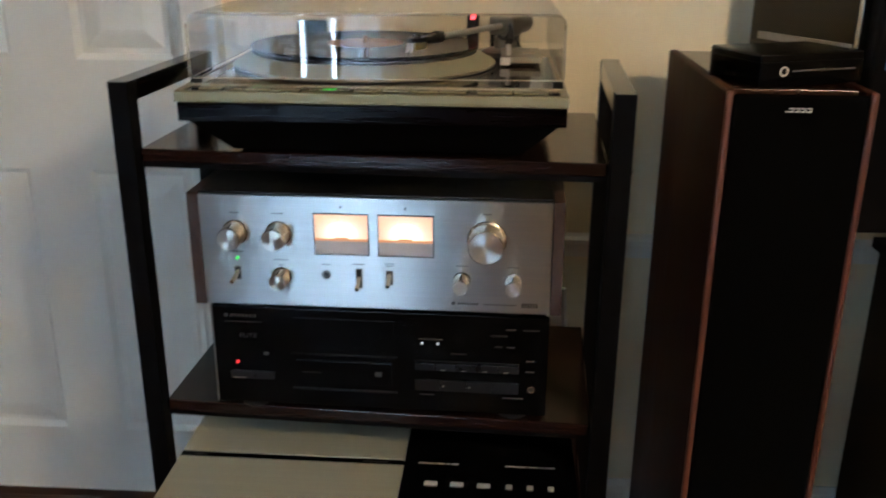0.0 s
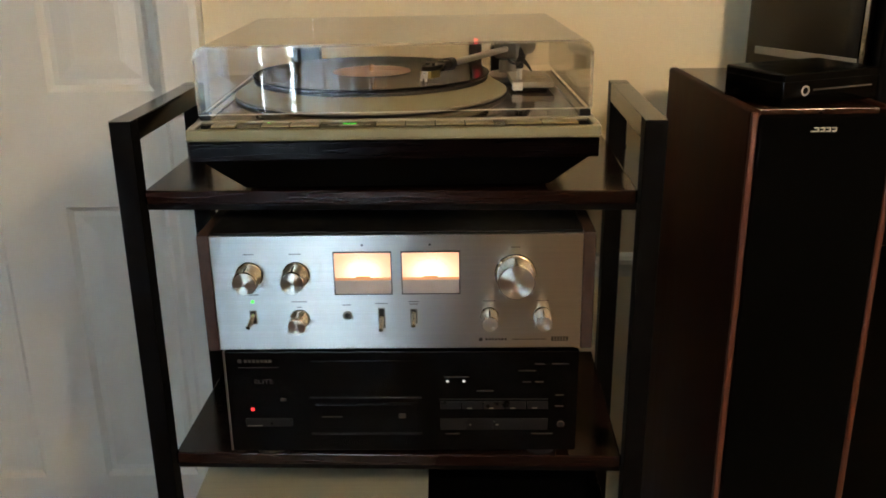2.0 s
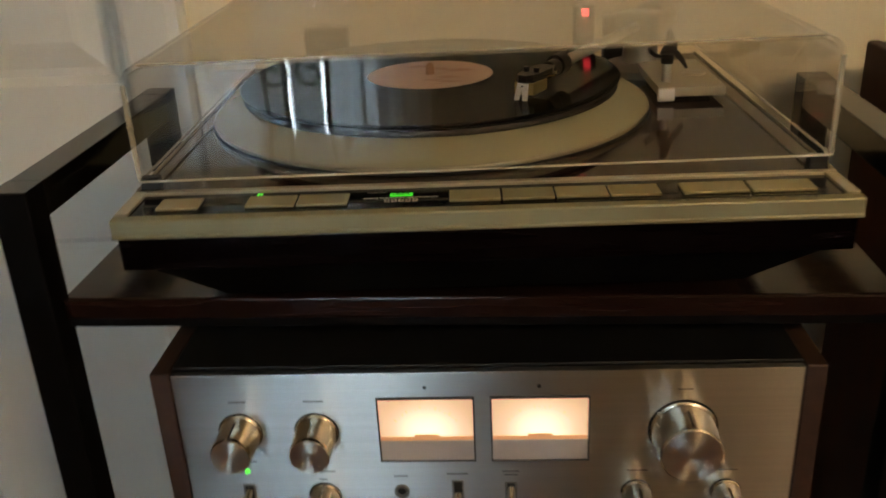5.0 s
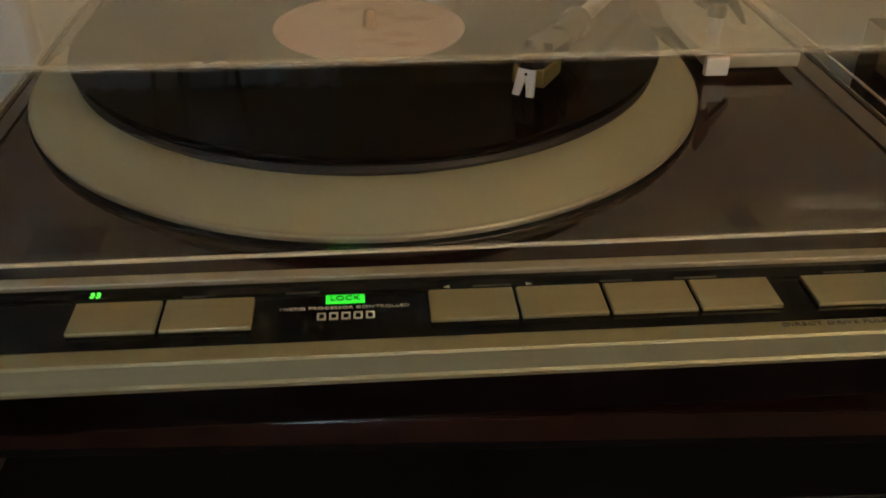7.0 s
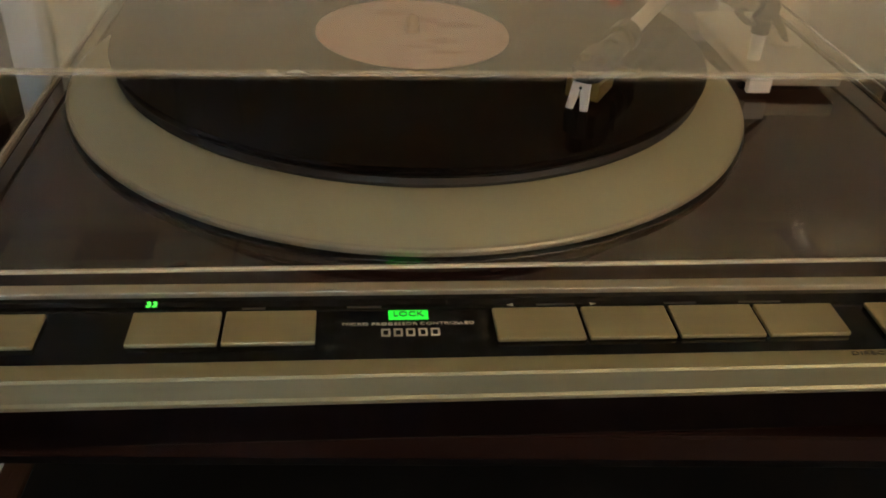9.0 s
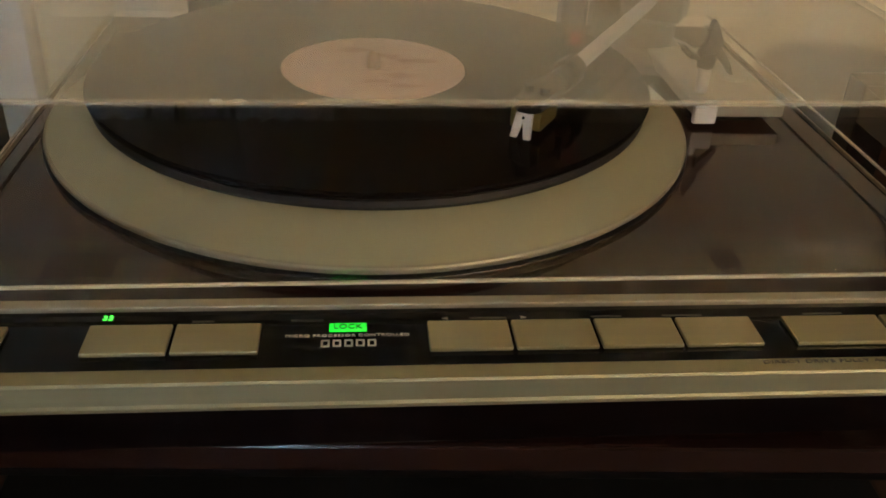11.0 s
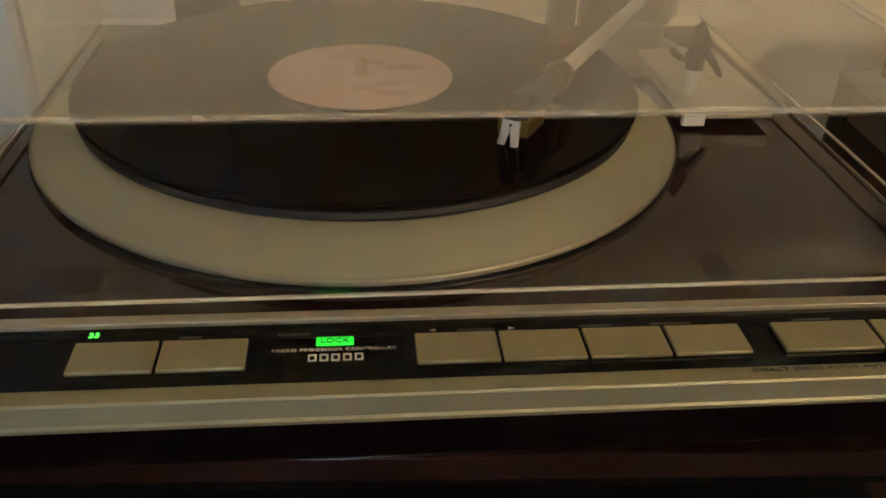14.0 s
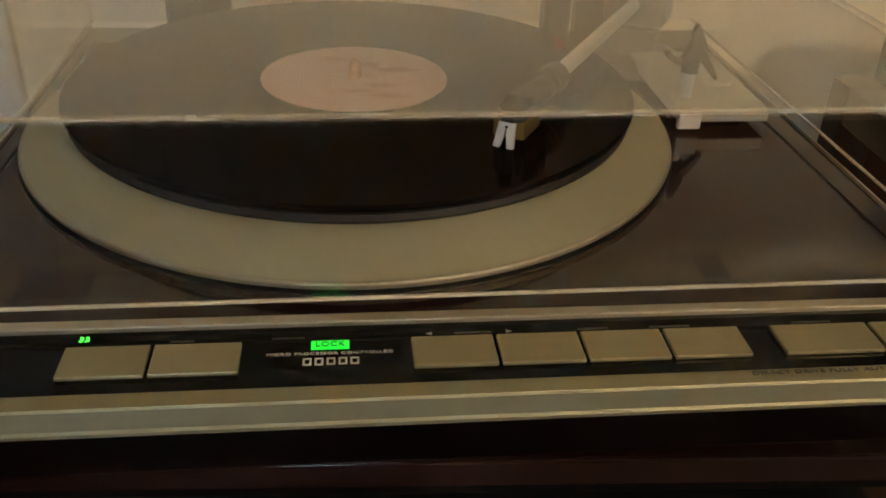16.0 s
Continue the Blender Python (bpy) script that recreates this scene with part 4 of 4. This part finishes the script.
for x in (-0.17, 0.17):
    for y in (0.07, 0.29):
        cd("foot", lathe([(0, 0.536), (0.02, 0.536), (0.021, 0.5459), (0, 0.5459)], 20, Matrix.Translation((x, y, 0))), RUBBER)
cd("display_window", box(-0.110, 0.018, YC - 0.0012, YC - 0.0002, 0.6360, 0.6700, 0.0006), CDFACE, "dark display window")
tray = cd("disc_tray", box(-0.108, 0.016, YC - 0.0030, YC - 0.0002, 0.5800, 0.6120, 0.001), CDFACE, "closed disc tray")
bm = bmesh.new()
add_box(bm, -0.114, 0.022, YC - 0.0020, YC - 0.0002, 0.6200, 0.6216)
add_box(bm, -0.114, 0.022, YC - 0.0020, YC - 0.0002, 0.5700, 0.5720)
cd("tray_trim", bm, CDGREY, parent=tray)
bm = box(-0.100, -0.075, YC - 0.0033, YC - 0.0031, 0.5950, 0.5962)
add_box(bm, -0.006, 0.003, YC - 0.0033, YC - 0.0031, 0.5935, 0.6000)
cd("tray_print", bm, PRINTDIM, parent=tray)
cd("standby_lamp", lathe([(0, 0), (0.0024, 0), (0.0020, 0.0012), (0, 0.0014)], 14, pose(-0.1850, YC, 0.6045, 90)), LEDDIM, "lit red standby lamp")
pb = cd("power_button", box(-0.1945, -0.1370, YC - 0.0030, YC - 0.0002, 0.5820, 0.5925, 0.0008), CDGREY)
cd("button_mark", box(-0.1920, -0.1740, YC - 0.0033, YC - 0.0031, 0.5830, 0.5838), PRINT, parent=pb)
lettering("series_text", "ELITE", 0.0055, on_front(-0.1690 + 0.003, YC - 0.0002 - 0.0430, 0.6420 - 0.536), PRINTDIM, CD, 1.25)
bm = bmesh.new()
for i in range(7):
    add_box(bm, -0.1905 + i * 0.0049, -0.1905 + i * 0.0049 + 0.0036, YC - 0.0004, YC - 0.0001, 0.6680, 0.6716)
add_lathe(bm, [(0.0, 0.0001), (0.0026, 0.0001), (0.0026, 0.0003), (0.0, 0.0003)], 20, pose(-0.1960, YC, 0.6698, 90))
cd("maker_mark", bm, PRINTDIM)
bm = bmesh.new()
add_box(bm, -0.1980, -0.1500, YC - 0.0004, YC - 0.0001, 0.6610, 0.6616)
add_box(bm, -0.1500, -0.1430, YC - 0.0004, YC - 0.0001, 0.6155, 0.6200)
for x, z, w in ((0.100, 0.6290, 0.020), (0.150, 0.6560, 0.02), (0.190, 0.6650, 0.02), (0.165, 0.6650, 0.012), (0.190, 0.6230, 0.01), (0.190, 0.6080, 0.01), (0.060, 0.5700, 0.018), (0.170, 0.5700, 0.026), (0.065, 0.6480, 0.03), (0.150, 0.6410, 0.010), (0.165, 0.6410, 0.010)):
    cd("printed_legend", box(x - w / 2, x + w / 2, YC - 0.0004, YC - 0.0001, z - 0.0008, z + 0.0008), PRINTDIM)
cd("printed_legend", bm, PRINTDIM)
for x in (0.054, 0.074):
    cd("indicator_lamp", lathe([(0, 0), (0.0018, 0), (0.0016, 0.0008), (0, 0.001)], 12, pose(x, YC, 0.6420, 90)), mat("white_lamp", (0.7, 0.7, 0.68), 0.4, emit=(1, 0.97, 0.9), emit_strength=0.45), "small white lamp")
for i in range(5):
    x = 0.045 + i * 0.0265
    k = cd("key", box(x, x + 0.0250, YC - 0.0022, YC - 0.0002, 0.6050, 0.6150, 0.0006), CDGREY)
    if i != 0:
        cd("key_mark", box(x + 0.006, x + 0.012, YC - 0.0025, YC - 0.0023, 0.6060, 0.6070), PRINT, parent=k)
cd("key_trim", box(0.0440, 0.1760, YC - 0.0014, YC - 0.0002, 0.6170, 0.6185), CDGREY)
for i in range(4):
    x = 0.045 + i * 0.0330
    k = cd("wide_key", box(x, x + 0.0322, YC - 0.0026, YC - 0.0002, 0.5765, 0.5915, 0.0006), CDGREY)
    if i in (1, 2):
        cd("key_mark", box(x + 0.002, x + 0.005, YC - 0.0029, YC - 0.0027, 0.5830, 0.5845), PRINT, parent=k)
j = cd("headphone_jack", lathe([(0.0034, 0), (0.0052, 0), (0.0050, 0.0016), (0.0036, 0.0018), (0.0034, 0.0003)], 32, pose(0.1925, YC, 0.5835, 90)), CHROME, "headphone socket with a chrome ring", True)
cd("socket_hole", lathe([(0, 0.0003), (0.0034, 0.0003), (0.0034, 0.0005), (0, 0.0005)], 24, pose(0.1925, YC, 0.5835, 90)), RUBBER, parent=j)

# ---------------------------------------------------------------- console on the lower shelf
CN = thing("music_console", pose(-0.011, 0.05, 0.372, 0, 0, -0.6), "flat champagne and black music console on the lower shelf", "audio console")
CX, CYY, CZ = -0.011, 0.05, 0.372


def cn(name, bm, m, label="", parent=None):
    bmesh.ops.translate(bm, verts=bm.verts, vec=(-CX, -CYY, -CZ))
    return part(name, bm, m, parent or CN, label)


cn("body", box(-0.278, 0.256, -0.095, 0.260, 0.3800, 0.4380, 0.003), BLACKP)
cn("top_plate", box(-0.281, 0.0270, -0.098, 0.0620, 0.4382, 0.4500, 0.001), CONSOLE, "champagne aluminium top plate")
cn("top_plate", box(-0.281, 0.0270, 0.0745, 0.262, 0.4382, 0.4500, 0.001), CONSOLE, "champagne aluminium top plate")
cn("dark_strip", box(-0.281, 0.0270, 0.0622, 0.0743, 0.4382, 0.4490), PANEL)
cn("key_panel", box(0.0275, 0.258, -0.098, 0.262, 0.4382, 0.4495, 0.001), PANEL, "black glass key panel")
for x in (-0.24, 0.21):
    for y in (-0.02, 0.22):
        cn("foot", lathe([(0, 0.372), (0.016, 0.372), (0.017, 0.3799), (0, 0.3799)], 20, Matrix.Translation((x, y, 0))), RUBBER)
for i, x in enumerate((0.067, 0.101, 0.136)):
    cn("key", box(x - 0.0085, x + 0.0085, 0.0165, 0.0260, 0.4496, 0.4510, 0.0004), KEYG)
for x in (0.169, 0.196, 0.223):
    for y in (0.0205, -0.012):
        cn("key", box(x - 0.0040, x + 0.0040, y - 0.005, y + 0.005, 0.4496, 0.4510, 0.0004), KEYG)
for a, b in ((0.047, 0.068), (0.070, 0.082), (0.085, 0.089), (0.092, 0.101), (0.164, 0.193), (0.195, 0.208), (0.210, 0.230)):
    cn("printed_legend", box(a, b, 0.0680, 0.0702, 0.4496, 0.4498), PRINT)
cn("strip_print", box(-0.030, 0.006, 0.0670, 0.0690, 0.4491, 0.4493), PRINTDIM)
cn("strip_print", box(-0.262, -0.250, 0.0670, 0.0690, 0.4491, 0.4493), PRINTDIM)

cable = thing("power_cable", pose(0.262, 0.44, 0.0), "pale power cable hanging behind the rack", "cable")
part("cord", rod([(0.0, 0, 0.56), (0.006, 0.005, 0.48), (-0.004, 0.0, 0.38), (0.005, -0.006, 0.25), (0.0, 0.0, 0.10), (0.02, 0.02, 0.006)], 0.0045, 10), WHITEP, cable, smooth=True)

# ---------------------------------------------------------------- floor-standing speaker
SPX0, SPX1, SPY0, SPY1, SPZ = 0.4045, 0.5790, 0.086, 0.452, 0.958
SP = thing("floor_speaker", pose((SPX0 + SPX1) / 2, SPY0, 0.0), "tall floor-standing speaker with cherry sides and black grille", "loudspeaker")


def sp(name, bm, m, label="", smooth=False, parent=None):
    bmesh.ops.translate(bm, verts=bm.verts, vec=(-(SPX0 + SPX1) / 2, -SPY0, 0))
    return part(name, bm, m, parent or SP, label, smooth)


for s in (0, 1):
    a, b = (SPX0, SPX0 + 0.014) if s == 0 else (SPX1 - 0.014, SPX1)
    sp("side_panel", box(a, b, SPY0, SPY1, 0.035, SPZ, 0.004, 3), SPKWOOD, "cherry veneered side panel", True)
sp("top_panel", box(SPX0 + 0.0142, SPX1 - 0.0142, SPY0 + 0.020, SPY1, SPZ - 0.022, SPZ - 0.002, 0.001), SPKTOP, "polished cherry veneered top")
sp("baffle", box(SPX0 + 0.0142, SPX1 - 0.0142, SPY0 + 0.016, SPY1 - 0.002, 0.036, SPZ - 0.023), BLACKM)
sp("grille", box(SPX0 + 0.0092, SPX1 - 0.0092, SPY0 - 0.008, SPY0 - 0.0002, 0.10, SPZ - 0.004, 0.005, 3), GRILLE, "black cloth grille", True)
# lighter strips stand in for light caught by the rounded front edges
for s_ in (0, 1):
    a, b = (SPX0 + 0.0005, SPX0 + 0.0088) if s_ == 0 else (SPX1 - 0.0088, SPX1 - 0.0005)
    sp("front_edge_gleam", box(a, b, SPY0 - 0.007, SPY0 - 0.0001, 0.036, SPZ - 0.0005, 0.003, 3), SPKGLEAM, "rounded cherry front edge, its highlight painted lighter red", True)
sp("plinth", box(SPX0 - 0.01, SPX1 + 0.01, SPY0 - 0.01, SPY1, 0.012, 0.034, 0.003), BLACKP)
for x in (SPX0 + 0.01, SPX1 - 0.01):
    for y in (SPY0 + 0.02, SPY1 - 0.03):
        sp("spike_foot", lathe([(0, 0), (0.003, 0), (0.011, 0.009), (0.011, 0.0119), (0, 0.0119)], 16, Matrix.Translation((x, y, 0))), CHROME)
bm = bmesh.new()
for i in range(4):
    x = 0.4775 + i * 0.0068
    w = 0.0052
    for a, b, c, d in ((0, w, 0.0, 0.0012), (0, w, 0.0038, 0.0050), (w - 0.0012, w, 0.0012, 0.0038)):
        add_box(bm, x + a, x + b, SPY0 - 0.0095, SPY0 - 0.0082, 0.9345 + c, 0.9345 + d)
add_box(bm, 0.4740, 0.4775, SPY0 - 0.0095, SPY0 - 0.0082, 0.9345, 0.9357)
sp("maker_badge", bm, WHITEP, "small white maker's badge")

# ---------------------------------------------------------------- box on the speaker, screen behind
BX = thing("black_box", pose(0.447, 0.105, 0.956, 0, 0, 22), "small glossy black box lying askew on the speaker", "box")
part("case", box(0.0, 0.150, 0.0, 0.102, 0.001, 0.040, 0.003, 3), CDFACE, BX, smooth=True)
part("lid_seam", box(-0.0003, 0.1503, -0.0003, 0.1023, 0.030, 0.0306), BLACKM, BX)
part("round_mark", lathe([(0.0042, 0), (0.0060, 0), (0.0060, 0.0004), (0.0042, 0.0004)], 24, pose(0.034, -0.0001, 0.019, 90)), PRINT, BX, "small round printed mark")
part("print_line", box(0.046, 0.138, -0.0004, -0.0002, 0.0182, 0.0202), PRINTDIM, BX)
GP = thing("tall_black_panel", pose(0.584, 0.405, 0.0, 0, 0, -64), "tall glossy black panel with a silver edge, behind the speaker", "panel")
part("panel", box(-0.108, 0.104, 0.0, 0.030, 0.030, 1.600, 0.004), TVM, GP)
part("edge_strip", box(0.1045, 0.1105, -0.002, 0.030, 0.030, 1.600, 0.001), CHROME, GP, "silver edge strip")
# pale bar stands in for the bright reflected strip low on the panel
part("reflection_bar", box(-0.085, 0.100, -0.004, -0.0005, 0.974, 0.985, 0.0005), KEYG, GP)
part("foot", box(-0.115, 0.115, -0.02, 0.05, 0.0, 0.0295, 0.004), BLACKP, GP)
TV = thing("television", pose(1.16, 0.28, 0.0), "large black glossy flat television on a dark stand", "television")
part("frame", box(-0.515, 0.515, 0.0, 0.055, 0.722, 1.380, 0.006), BLACKM, TV)
part("screen", box(-0.500, 0.500, -0.004, -0.0005, 0.955, 1.365, 0.001), TVM, TV, "glossy black screen")
part("stand", box(-0.12, 0.12, 0.0, 0.04, 0.659, 0.7215, 0.004), BLACKM, TV)
part("stand_foot", box(-0.24, 0.24, -0.10, 0.12, 0.6405, 0.6585, 0.004), BLACKM, TV)
ST = thing("media_stand", pose(1.22, 0.32, 0.0), "dark wooden media stand under the television", "media stand")
part("body", box(-0.42, 0.50, -0.18, 0.19, 0.04, 0.62, 0.004), STANDM, ST)
part("top", box(-0.43, 0.51, -0.19, 0.20, 0.6205, 0.6398, 0.003), STANDM, ST)
for x0, x1 in ((-0.41, 0.035), (0.045, 0.49)):
    d_ = part("door", box(x0, x1, -0.196, -0.181, 0.06, 0.61, 0.003), STANDM, ST)
    part("handle", rod([(x0 + 0.03 if x0 > 0 else x1 - 0.03, -0.21, 0.30), (x0 + 0.03 if x0 > 0 else x1 - 0.03, -0.21, 0.40)], 0.004), CHROME, d_, smooth=True)
for x in (-0.36, 0.44):
    for y in (-0.14, 0.15):
        part("foot", box(x - 0.02, x + 0.02, y - 0.02, y + 0.02, 0.0, 0.0399, 0.002), STANDM, ST)

# globe lamp on the ceiling behind the walk
CL = thing("ceiling_lamp", pose(LAMP_AT[0], LAMP_AT[1], 2.45), "frosted globe ceiling lamp on a short brass stem, switched on", "ceiling lamp")
part("rose", lathe([(0, -0.0005), (0.065, -0.0005), (0.060, -0.020), (0.014, -0.030), (0, -0.030)], 32), COPPER, CL, "round brass ceiling rose", True)
part("stem", lathe([(0.009, -0.030), (0.009, -0.096), (0, -0.096)], 16), COPPER, CL, smooth=True)
part("globe", lathe([(0.0, -0.0965)] + [(0.094 * math.sin(k * math.pi / 16), -0.19 + 0.094 * math.cos(k * math.pi / 16)) for k in range(1, 16)] + [(0.0, -0.284)], 32), mat("lit_frosted_globe", (0.9, 0.8, 0.6), 0.4, emit=(1.0, 0.735, 0.43), emit_strength=20.0), CL, "glowing frosted globe", True)

# ---------------------------------------------------------------- floor boards, laid along the wall
boards = []
for length in (0.9, 1.15, 1.4):
    bm = box(-length / 2, length / 2, -0.0410, 0.0410, -0.0039, 0.0, 0.0008, 1)
    me = bpy.data.meshes.new("floor_board")
    bm.to_mesh(me)
    bm.free()
    me.materials.append(FLOOR)
    boards.append((length, me))
random.seed(11)
for row in range(37):
    y = -2.36 + row * 0.0828
    x = -1.78 - random.uniform(0, 0.7)
    while x < 2.78:
        length, me = random.choice(boards)
        x0, x1 = max(x, -1.78), min(x + length, 2.78)
        if x1 - x0 > 0.06 and y < 0.64:
            b = new("floor_board", me)
            b.parent = floor
            b.matrix_basis = Matrix.Translation(((x0 + x1) / 2, y, 0)) @ Matrix.Diagonal(((x1 - x0 - 0.001) / length, 1, 1, 1))
        x += length
